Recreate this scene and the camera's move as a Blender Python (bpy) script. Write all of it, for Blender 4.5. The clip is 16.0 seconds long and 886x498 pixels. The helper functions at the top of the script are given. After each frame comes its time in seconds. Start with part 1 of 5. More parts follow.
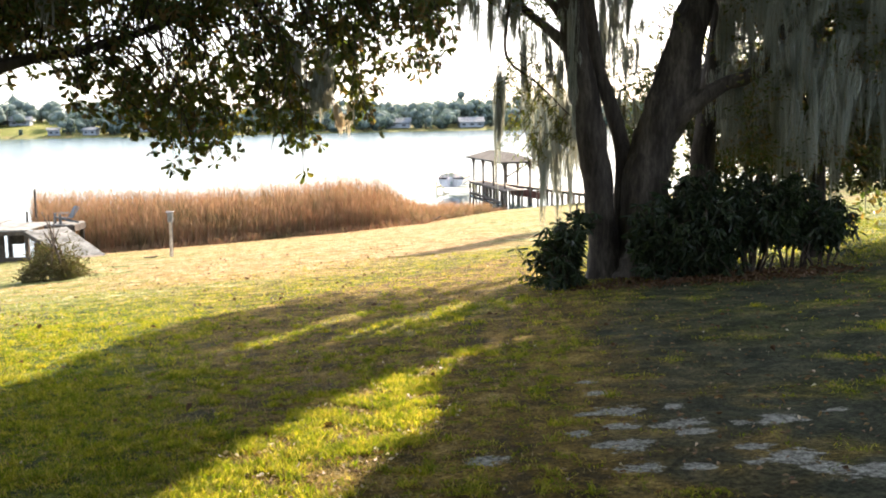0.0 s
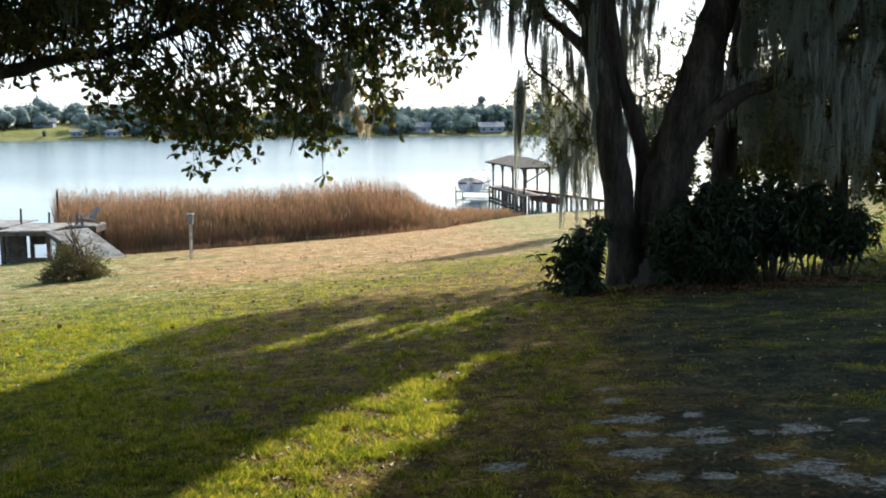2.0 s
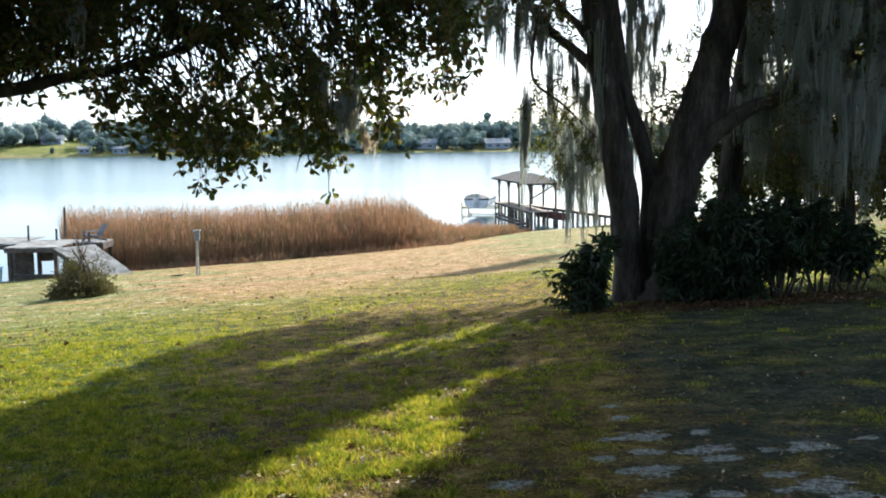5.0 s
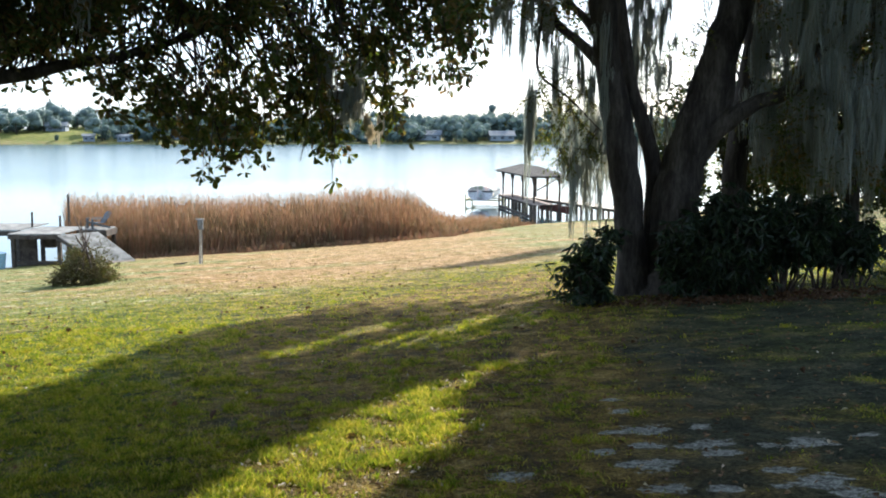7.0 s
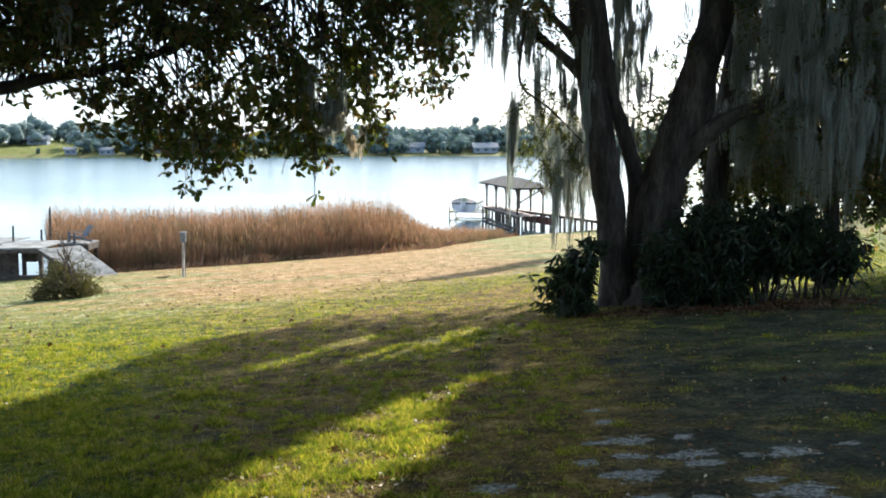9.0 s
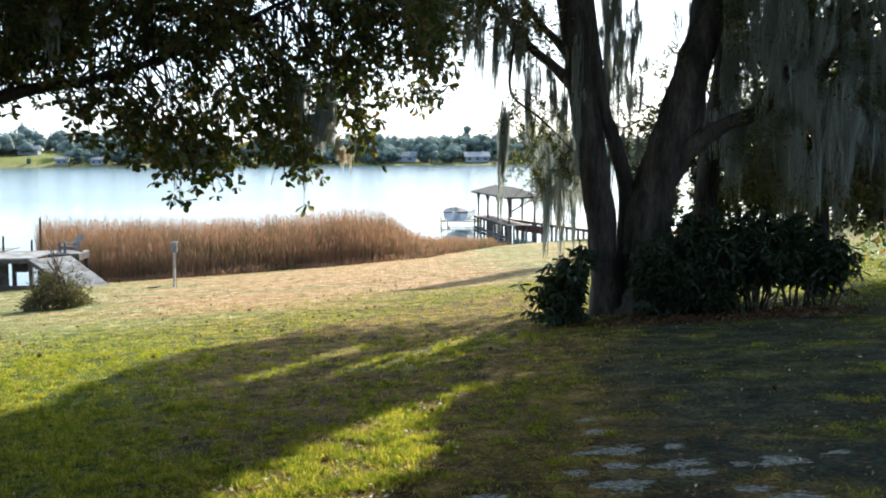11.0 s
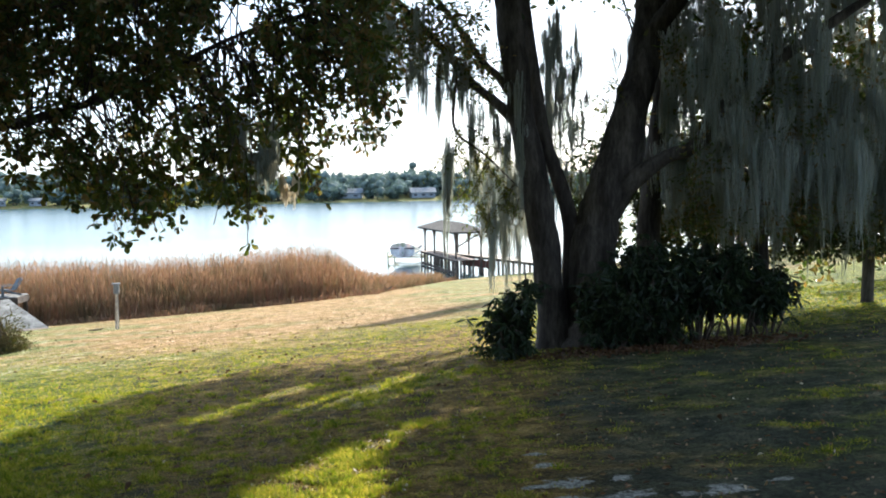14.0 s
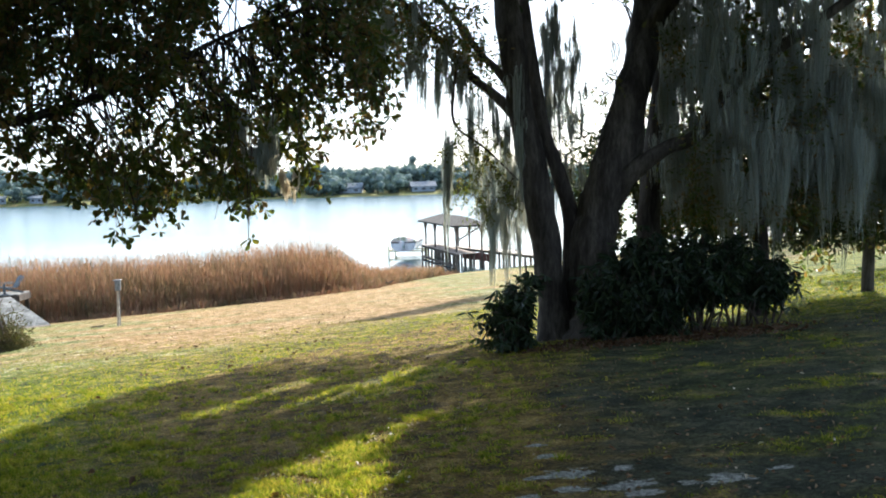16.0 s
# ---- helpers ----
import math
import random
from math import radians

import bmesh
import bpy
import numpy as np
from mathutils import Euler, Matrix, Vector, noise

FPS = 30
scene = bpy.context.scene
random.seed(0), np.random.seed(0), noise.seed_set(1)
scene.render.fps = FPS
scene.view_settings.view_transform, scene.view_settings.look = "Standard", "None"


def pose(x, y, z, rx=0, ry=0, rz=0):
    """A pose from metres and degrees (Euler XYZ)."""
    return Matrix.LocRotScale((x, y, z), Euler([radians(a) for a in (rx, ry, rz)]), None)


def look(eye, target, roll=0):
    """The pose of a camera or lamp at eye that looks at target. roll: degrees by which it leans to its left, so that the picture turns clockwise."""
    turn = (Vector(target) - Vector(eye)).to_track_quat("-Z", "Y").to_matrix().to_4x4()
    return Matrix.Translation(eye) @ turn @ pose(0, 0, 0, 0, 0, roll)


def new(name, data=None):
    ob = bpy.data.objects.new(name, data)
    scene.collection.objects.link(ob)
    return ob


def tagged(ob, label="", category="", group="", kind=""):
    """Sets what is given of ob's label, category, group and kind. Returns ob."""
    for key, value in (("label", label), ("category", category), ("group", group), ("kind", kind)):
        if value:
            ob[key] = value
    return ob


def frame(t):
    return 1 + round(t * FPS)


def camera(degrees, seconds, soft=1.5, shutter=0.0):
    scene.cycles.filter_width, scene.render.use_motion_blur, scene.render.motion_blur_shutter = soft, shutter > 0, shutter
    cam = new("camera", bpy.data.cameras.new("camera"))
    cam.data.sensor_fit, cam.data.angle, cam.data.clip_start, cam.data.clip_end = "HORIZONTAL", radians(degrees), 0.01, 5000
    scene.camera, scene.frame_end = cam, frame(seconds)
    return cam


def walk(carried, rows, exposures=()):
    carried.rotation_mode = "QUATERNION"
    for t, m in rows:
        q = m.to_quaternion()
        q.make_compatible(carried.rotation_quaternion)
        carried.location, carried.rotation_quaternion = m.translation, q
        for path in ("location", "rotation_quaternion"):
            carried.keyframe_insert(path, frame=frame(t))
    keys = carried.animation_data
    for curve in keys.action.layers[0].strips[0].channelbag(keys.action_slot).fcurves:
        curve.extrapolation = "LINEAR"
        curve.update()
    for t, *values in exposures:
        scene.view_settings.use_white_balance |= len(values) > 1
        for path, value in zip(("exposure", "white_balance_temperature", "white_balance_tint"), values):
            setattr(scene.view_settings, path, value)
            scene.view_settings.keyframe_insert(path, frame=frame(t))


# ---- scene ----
cam = camera(48.8, 16.0, soft=1.9)
# seconds, place, turn: a hand-held camera that pans slowly to the right
ROWS = [
    (0.0, -0.005, -0.025, 1.602, 82.379, 1.046, -1.785), (0.5, -0.005, -0.022, 1.597, 82.177, 0.729, -1.352),
    (1.0, -0.006, -0.014, 1.598, 82.037, 0.672, -0.677), (1.5, -0.004, -0.004, 1.598, 82.033, 0.588, -0.677),
    (2.0, -0.004, -0.010, 1.600, 82.671, 0.600, -0.620), (2.5, -0.002, -0.006, 1.601, 82.744, 0.721, -0.601),
    (3.0, -0.003, -0.010, 1.602, 83.063, 0.818, -1.159), (3.5, -0.002, -0.005, 1.604, 83.370, 0.859, -0.983),
    (4.0, -0.002, -0.005, 1.604, 83.616, 0.888, -0.790), (6.5, 0.000, 0.001, 1.601, 83.586, 0.363, 0.316),
    (7.0, 0.001, 0.000, 1.600, 83.138, 0.000, 0.000), (7.5, 0.004, -0.001, 1.600, 83.324, 0.139, -0.067),
    (8.0, 0.006, -0.006, 1.600, 83.894, 0.046, -0.152), (8.5, 0.008, -0.010, 1.600, 83.837, 0.116, -0.647),
    (11.0, 0.025, -0.003, 1.606, 84.372, 0.295, -1.441), (11.5, 0.027, -0.007, 1.606, 84.699, 0.358, -2.105),
    (12.0, 0.028, -0.008, 1.607, 84.694, 0.333, -2.254), (12.5, 0.031, -0.010, 1.607, 84.905, 0.311, -2.465),
    (13.0, 0.033, -0.012, 1.608, 85.117, -0.182, -3.563), (13.5, 0.034, -0.013, 1.608, 85.608, 0.718, -4.379),
    (14.0, 0.038, -0.012, 1.610, 86.423, 1.070, -4.605), (14.5, 0.040, -0.022, 1.609, 86.044, 1.406, -4.991),
    (15.0, 0.041, -0.022, 1.609, 85.796, 1.643, -4.471), (15.5, 0.039, -0.032, 1.608, 85.915, 1.378, -4.676),
    (16.0, 0.040, -0.040, 1.607, 86.051, 1.614, -4.596),
]
EXPOSURES = [(0.0, 2.15, 6700, 19), (0.5, 1.6, 6500, 19), (1.0, 1.0, 6300, 19), (1.5, 0.95, 6200, 17), (2.0, 1.25, 5850, 13), (3.0, 1.45, 5630, 12), (12.0, 1.57, 5630, 12), (16.0, 1.62, 5630, 12)]
walk(cam, [(t, pose(x, y, z, a, b, c)) for t, x, y, z, a, b, c in ROWS], EXPOSURES)

# ---- light ----
SUN_AZIMUTH, SUN_HEIGHT = 26.0, 32.0          # degrees to the right of straight ahead, and above the horizon
ca, ch = radians(SUN_AZIMUTH), radians(SUN_HEIGHT)
SUN = Vector((math.sin(ca) * math.cos(ch), math.cos(ca) * math.cos(ch), math.sin(ch)))
world = bpy.data.worlds.new("sky")
scene.world = world
world.use_nodes = True
wn = world.node_tree.nodes
sky = wn.new("ShaderNodeTexSky")
sky.sky_type = "NISHITA"
sky.sun_disc = False
sky.sun_elevation = ch
sky.sun_rotation = ca
sky.dust_density = 1.2
sky.air_density = 1.0
wn["Background"].inputs[1].default_value = 0.071
veil = wn.new("ShaderNodeMix")
veil.data_type = "RGBA"
veil.inputs[0].default_value = 0.38
veil.inputs[7].default_value = (10.6, 12.2, 12.7, 1)
world.node_tree.links.new(sky.outputs[0], veil.inputs[6])
world.node_tree.links.new(veil.outputs[2], wn["Background"].inputs[0])
sun_lamp = bpy.data.lights.new("sun", "SUN")
sun_lamp.energy, sun_lamp.angle, sun_lamp.color = 5.0, radians(0.6), (1.0, 0.87, 0.66)
new("sun", sun_lamp).matrix_world = look(SUN * 50, (0, 0, 0))


# ---- materials ----
def shader(name):
    m = bpy.data.materials.new(name)
    m.use_nodes = True
    nt = m.node_tree
    return m, nt, nt.nodes["Principled BSDF"]


def add(nt, kind, **values):
    n = nt.nodes.new(kind)
    for k, v in values.items():
        n.inputs[k].default_value = v
    return n


def ramp(nt, source, stops):
    r = nt.nodes.new("ShaderNodeValToRGB")
    while len(r.color_ramp.elements) < len(stops):
        r.color_ramp.elements.new(0.5)
    for e, (p, c) in zip(r.color_ramp.elements, stops):
        e.position, e.color = p, (*c, 1) if len(c) == 3 else c
    nt.links.new(source, r.inputs[0])
    return r.outputs[0]


def noise_of(nt, scale, detail=4, rough=0.6, stretch=(1, 1, 1)):
    co = nt.nodes.new("ShaderNodeNewGeometry")
    mp = nt.nodes.new("ShaderNodeMapping")
    mp.inputs["Scale"].default_value = stretch
    nt.links.new(co.outputs["Position"], mp.inputs["Vector"])
    n = add(nt, "ShaderNodeTexNoise", Scale=scale, Detail=detail, Roughness=rough)
    nt.links.new(mp.outputs[0], n.inputs["Vector"])
    return n.outputs[0]


def mix(nt, a, b, fac, mode="MIX"):
    n = nt.nodes.new("ShaderNodeMix")
    n.data_type, n.blend_type = "RGBA", mode
    for sock, v in ((n.inputs[0], fac), (n.inputs[6], a), (n.inputs[7], b)):
        if isinstance(v, (int, float)):
            sock.default_value = v
        elif isinstance(v, tuple):
            sock.default_value = (*v, 1)
        else:
            nt.links.new(v, sock)
    return n.outputs[2]


def bump(nt, bsdf, height, strength, distance):
    b = add(nt, "ShaderNodeBump", Strength=strength, Distance=distance)
    nt.links.new(height, b.inputs["Height"])
    nt.links.new(b.outputs[0], bsdf.inputs["Normal"])


def surface(name, dark, light, coarse=1.5, fine=30.0, rough=0.8, relief=0.01, stretch=(1, 1, 1), metal=0.0):
    """Two colours mixed by coarse stains and fine grain, with a relief."""
    m, nt, b = shader(name)
    big, small = noise_of(nt, coarse, 3, 0.6, stretch), noise_of(nt, fine, 5, 0.7, stretch)
    c1 = ramp(nt, big, [(0.38, dark), (0.62, light)])
    g = ramp(nt, small, [(0.36, (0.5,) * 3), (0.64, (1.15,) * 3)])
    nt.links.new(mix(nt, c1, g, 1.0, "MULTIPLY"), b.inputs["Base Color"])
    b.inputs["Roughness"].default_value, b.inputs["Metallic"].default_value = rough, metal
    b.inputs["Specular IOR Level"].default_value = 0.3
    bump(nt, b, small, 0.6, relief)
    return m


def foliage(name, colours, through_light=0.4, rough=0.5, gloss=0.35, glow=(1.5, 1.6, 0.6), stands=0.0):
    """Leaves: each its own shade, with light coming through."""
    m, nt, b = shader(name)
    geo = nt.nodes.new("ShaderNodeNewGeometry")
    steps = [(i / max(1, len(colours) - 1), c) for i, c in enumerate(colours)]
    col = ramp(nt, geo.outputs["Random Per Island"], steps)
    if stands:
        tone = ramp(nt, noise_of(nt, stands, 3), [(0.36, (0.48, 0.58, 0.46)), (0.5, (1.0, 1.0, 1.0)), (0.64, (1.28, 1.12, 1.0))])
        col = mix(nt, col, tone, 1.0, "MULTIPLY")
    nt.links.new(col, b.inputs["Base Color"])
    b.inputs["Roughness"].default_value = rough
    b.inputs["Specular IOR Level"].default_value = gloss
    tr = nt.nodes.new("ShaderNodeBsdfTranslucent")
    nt.links.new(mix(nt, col, glow, 1.0, "MULTIPLY"), tr.inputs[0])
    ms = nt.nodes.new("ShaderNodeMixShader")
    ms.inputs[0].default_value = through_light
    nt.links.new(b.outputs[0], ms.inputs[1])
    nt.links.new(tr.outputs[0], ms.inputs[2])
    nt.links.new(ms.outputs[0], nt.nodes["Material Output"].inputs[0])
    return m


OAK_LEAF = foliage("oak_leaf", [(0.045, 0.066, 0.026), (0.07, 0.098, 0.034), (0.10, 0.12, 0.042), (0.15, 0.10, 0.05), (0.2, 0.12, 0.06)], 0.5, 0.4, 0.5)
# crown leaves let less light through, to deepen the shade below
CROWN_LEAF = foliage("crown_leaf", [(0.036, 0.052, 0.024), (0.052, 0.072, 0.03), (0.07, 0.09, 0.034), (0.08, 0.06, 0.03)], 0.3, 0.6, 0.3, (1.1, 1.25, 0.9))
# yellower copy of the oak leaf, its tint standing in for sunlight
OAK_LEAF_LIT = foliage("oak_leaf_sunlit", [(0.05, 0.07, 0.015), (0.09, 0.10, 0.02), (0.14, 0.11, 0.03)], 0.45)
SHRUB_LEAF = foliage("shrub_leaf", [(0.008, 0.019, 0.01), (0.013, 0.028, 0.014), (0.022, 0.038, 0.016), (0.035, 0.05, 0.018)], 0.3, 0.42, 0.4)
BRUSH_LEAF = foliage("brush_leaf", [(0.055, 0.06, 0.025), (0.085, 0.085, 0.038), (0.10, 0.07, 0.04), (0.06, 0.05, 0.03)], 0.3)
# moss with sunlight put into its colour, for one bright tuft
SUNLIT_MOSS = foliage("sunlit_moss", [(0.60, 0.55, 0.42), (0.70, 0.64, 0.52), (0.76, 0.70, 0.58)], 0.5, 0.9, 0.1, (1.1, 1.05, 0.95))
MOSS = foliage("moss", [(0.25, 0.29, 0.275), (0.31, 0.345, 0.325), (0.38, 0.40, 0.37), (0.26, 0.25, 0.205)], 0.5, 0.9, 0.1, (1.15, 1.12, 1.0))
REED = foliage("reed", [(0.165, 0.088, 0.057), (0.225, 0.125, 0.085), (0.28, 0.175, 0.122), (0.155, 0.132, 0.067), (0.205, 0.152, 0.1), (0.08, 0.055, 0.042)], 0.4, 0.7, 0.2, (1.15, 1.05, 0.9), 0.5)
REED_LEAF = foliage("reed_leaf", [(0.12, 0.075, 0.05), (0.2, 0.15, 0.075), (0.28, 0.19, 0.13), (0.15, 0.14, 0.06), (0.33, 0.25, 0.18), (0.09, 0.07, 0.05)], 0.4, 0.8, 0.1, (1.15, 1.05, 0.9), 0.8)
REED_PLUME = foliage("reed_plume", [(0.24, 0.135, 0.08), (0.31, 0.19, 0.12), (0.36, 0.25, 0.17)], 0.45, 0.8, 0.1, (1.15, 1.05, 0.9))
GRASS = foliage("grass", [(0.073, 0.107, 0.014), (0.122, 0.153, 0.017), (0.175, 0.193, 0.023), (0.28, 0.25, 0.075), (0.34, 0.27, 0.14)], 0.58, 0.7, 0.1, (1.52, 1.6, 0.42), 7.0)
DRY_GRASS = foliage("dry_grass", [(0.30, 0.22, 0.11), (0.36, 0.27, 0.15), (0.22, 0.21, 0.06), (0.42, 0.33, 0.21)], 0.35, 0.7, 0.2, (1.1, 1.0, 0.75))
LITTER = foliage("litter", [(0.08, 0.04, 0.02), (0.12, 0.065, 0.03), (0.15, 0.08, 0.04), (0.2, 0.12, 0.06), (0.22, 0.15, 0.09), (0.06, 0.03, 0.015)], 0.15, 0.6, 0.3)
# pale leaves whose colour also carries the shine of sunlit litter
PALE_SUNLIT_LITTER = foliage("pale_sunlit_litter", [(0.45, 0.36, 0.28), (0.60, 0.52, 0.46), (0.30, 0.19, 0.11)], 0.15, 0.5, 0.4)
DARK_LITTER = foliage("dark_litter", [(0.05, 0.025, 0.012), (0.08, 0.04, 0.02), (0.11, 0.06, 0.03)], 0.15, 0.6, 0.3)
# distance haze is mixed into these two foliage colours, pale and bluish
HAZED_LEAF = foliage("hazed_leaf", [(0.088, 0.132, 0.125), (0.10, 0.146, 0.13), (0.112, 0.158, 0.132)], 0.45, 1.0, 0.0, (1.0, 1.0, 1.0))
HAZED_CROWN = surface("hazed_crown", (0.125, 0.17, 0.17), (0.145, 0.19, 0.18), 0.05, 0.3, 1.0, 0.05)
BARK = surface("bark", (0.034, 0.028, 0.025), (0.105, 0.09, 0.078), 4, 26, 0.95, 0.03, (1, 1, 0.22))
TWIG = surface("twig", (0.04, 0.03, 0.022), (0.09, 0.07, 0.055), 6, 60, 0.9, 0.004)
GREY_WOOD = surface("weathered_wood", (0.13, 0.13, 0.125), (0.26, 0.26, 0.25), 2.5, 22, 0.85, 0.004)
TAN_WOOD = surface("sunned_planks", (0.42, 0.36, 0.30), (0.58, 0.51, 0.43), 2.5, 22, 0.8, 0.004)
DOCK_WOOD = surface("dock_wood", (0.20, 0.155, 0.13), (0.38, 0.30, 0.25), 2.5, 22, 0.85, 0.004)
POST_WOOD = surface("post_wood", (0.10, 0.08, 0.068), (0.2, 0.16, 0.135), 2.5, 22, 0.9, 0.004)
DARK_WOOD = surface("dark_timber", (0.05, 0.04, 0.035), (0.11, 0.09, 0.075), 3, 22, 0.8, 0.004)
ROOFING = surface("roofing", (0.035, 0.033, 0.033), (0.06, 0.057, 0.056), 1.5, 40, 1.0, 0.006)
CANVAS = foliage("canvas", [(0.72, 0.72, 0.78), (0.78, 0.78, 0.83)], 0.45, 0.8, 0.2, (1.0, 1.0, 1.0), 2.0)
GELCOAT = surface("gelcoat", (0.74, 0.74, 0.78), (0.84, 0.84, 0.86), 2, 40, 0.25, 0.0005)
BOAT_BAND = surface("boat_band", (0.04, 0.03, 0.05), (0.08, 0.05, 0.06), 2, 40, 0.3, 0.0005)
LIFT_METAL = surface("lift_metal", (0.45, 0.40, 0.20), (0.6, 0.55, 0.35), 2, 40, 0.45, 0.001, (1, 1, 1), 0.6)
BOX_GREY = surface("grey_paint", (0.14, 0.15, 0.155), (0.24, 0.25, 0.26), 8, 60, 0.55, 0.001)
CHAIR_PAINT = surface("faded_blue_paint", (0.07, 0.09, 0.11), (0.14, 0.165, 0.19), 6, 50, 0.6, 0.001)
BLUE_PLASTIC = surface("blue_plastic", (0.32, 0.52, 0.66), (0.40, 0.60, 0.72), 4, 60, 0.4, 0.0005)
RED_BROWN = surface("red_brown_wood", (0.14, 0.06, 0.05), (0.22, 0.10, 0.08), 3, 22, 0.8, 0.003)
# house walls and roofs are blued and dimmed to soften their far contrast
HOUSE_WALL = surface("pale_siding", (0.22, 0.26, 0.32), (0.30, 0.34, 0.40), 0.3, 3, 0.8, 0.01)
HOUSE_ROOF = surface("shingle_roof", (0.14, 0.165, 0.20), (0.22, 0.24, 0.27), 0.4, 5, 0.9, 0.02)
WINDOW_DARK = surface("dark_glass", (0.03, 0.04, 0.05), (0.06, 0.07, 0.09), 0.5, 4, 0.15, 0.0005)


def lawn_material():
    m, nt, b = shader("lawn")
    at = nt.nodes.new("ShaderNodeAttribute")
    at.attribute_name = "lawn"
    sep = nt.nodes.new("ShaderNodeSeparateColor")
    nt.links.new(at.outputs["Color"], sep.inputs[0])
    patch, mid, fine = noise_of(nt, 0.55, 4), noise_of(nt, 2.6, 7, 0.75), noise_of(nt, 30, 6, 0.8)
    rag = noise_of(nt, 6.5, 7, 0.75)
    green = ramp(nt, mid, [(0.40, (0.028, 0.042, 0.007)), (0.485, (0.07, 0.095, 0.010)), (0.57, (0.145, 0.16, 0.018)), (0.64, (0.28, 0.235, 0.06))])
    thatch = ramp(nt, mid, [(0.40, (0.05, 0.036, 0.012)), (0.485, (0.125, 0.083, 0.018)), (0.56, (0.195, 0.13, 0.03)), (0.64, (0.30, 0.21, 0.065))])
    straw = ramp(nt, mid, [(0.38, (0.10, 0.075, 0.024)), (0.46, (0.235, 0.152, 0.063)), (0.55, (0.32, 0.207, 0.1)), (0.65, (0.47, 0.345, 0.225))])
    faded = ramp(nt, mid, [(0.38, (0.055, 0.065, 0.022)), (0.46, (0.12, 0.135, 0.04)), (0.55, (0.19, 0.195, 0.07)), (0.65, (0.43, 0.41, 0.31))])
    swards = noise_of(nt, 0.35, 5, 0.7, (0.6, 1.5, 1))
    lean = nt.nodes.new("ShaderNodeMath")
    lean.operation = "MULTIPLY_ADD"
    nt.links.new(at.outputs["Alpha"], lean.inputs[0])
    lean.inputs[1].default_value = 0.5
    nt.links.new(swards, lean.inputs[2])
    dry = mix(nt, faded, straw, ramp(nt, lean.outputs[0], [(0.49, (0, 0, 0)), (0.66, (1, 1, 1))]))
    # bare earth, darkened in colour to deepen the shade under the oak
    shaded_soil = ramp(nt, mid, [(0.38, (0.017, 0.023, 0.014)), (0.5, (0.038, 0.045, 0.027)), (0.62, (0.078, 0.078, 0.05))])
    sand = ramp(nt, fine, [(0.36, (0.22, 0.22, 0.2)), (0.64, (0.3, 0.3, 0.275))])

    def soft(chan, low, high, amount, by=None):
        s = nt.nodes.new("ShaderNodeMath")
        s.operation = "MULTIPLY_ADD"
        nt.links.new(by or patch, s.inputs[0])
        s.inputs[1].default_value = amount
        nt.links.new(chan, s.inputs[2])
        r = nt.nodes.new("ShaderNodeMapRange")
        nt.links.new(s.outputs[0], r.inputs[0])
        r.inputs["From Min"].default_value, r.inputs["From Max"].default_value = low, high
        return r.outputs[0]

    # alpha holds thatch thinned in sun patches, so their tint is painted in
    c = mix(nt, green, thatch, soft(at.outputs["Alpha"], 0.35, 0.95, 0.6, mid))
    c = mix(nt, c, dry, soft(sep.outputs["Red"], 0.7, 1.15, 0.9))
    c = mix(nt, c, shaded_soil, soft(sep.outputs["Green"], 0.6, 1.1, 0.6))
    c = mix(nt, c, sand, soft(sep.outputs["Blue"], 1.03, 1.10, 1.2, rag))
    g = ramp(nt, fine, [(0.38, (0.25,) * 3), (0.5, (0.95,) * 3), (0.63, (1.75,) * 3)])
    nt.links.new(mix(nt, c, g, 1.0, "MULTIPLY"), b.inputs["Base Color"])
    b.inputs["Roughness"].default_value = 0.95
    b.inputs["Specular IOR Level"].default_value = 0.1
    bump(nt, b, fine, 0.9, 0.05)
    return m


def water_material():
    m, nt, b = shader("water")
    b.inputs["Base Color"].default_value = (0.05, 0.09, 0.10, 1)
    b.inputs["IOR"].default_value = 1.33
    co, sep, calm = nt.nodes.new("ShaderNodeNewGeometry"), nt.nodes.new("ShaderNodeSeparateXYZ"), nt.nodes.new("ShaderNodeMapRange")
    nt.links.new(co.outputs["Position"], sep.inputs[0])
    nt.links.new(sep.outputs["Y"], calm.inputs[0])
    for k, v in (("From Min", 74), ("From Max", 120), ("To Min", 0.06), ("To Max", 0.16)):
        calm.inputs[k].default_value = v
    nt.links.new(calm.outputs[0], b.inputs["Roughness"])
    w1, w2 = noise_of(nt, 0.8, 3, 0.5, (0.5, 1.6, 1)), noise_of(nt, 0.06, 3, 0.5, (0.4, 2, 1))
    s = nt.nodes.new("ShaderNodeMath")
    s.operation = "MULTIPLY"
    nt.links.new(w1, s.inputs[0])
    nt.links.new(w2, s.inputs[1])
    bump(nt, b, s.outputs[0], 0.22, 0.1)
    return m


LAWN, WATER = lawn_material(), water_material()


# ---- building helpers ----
def mesh_of(name, verts, faces, material, smooth=False):
    me = bpy.data.meshes.new(name)
    me.from_pydata([tuple(v) for v in verts] if not isinstance(verts, np.ndarray) else verts.tolist(), [],
                   faces if not isinstance(faces, np.ndarray) else faces.tolist())
    me.materials.append(material)
    if smooth:
        me.polygons.foreach_set("use_smooth", [True] * len(me.polygons))
    me.update()
    return me


def solid(name, verts, faces, material, parent=None, smooth=False, label=""):
    ob = new(name, mesh_of(name, verts, faces, material, smooth))
    if parent:
        ob.parent = parent
    return tagged(ob, label)


def part(name, bm, material, parent, label=""):
    me = bpy.data.meshes.new(name)
    bm.to_mesh(me)
    bm.free()
    me.materials.append(material)
    ob = new(name, me)
    ob.parent = parent
    return tagged(ob, label)


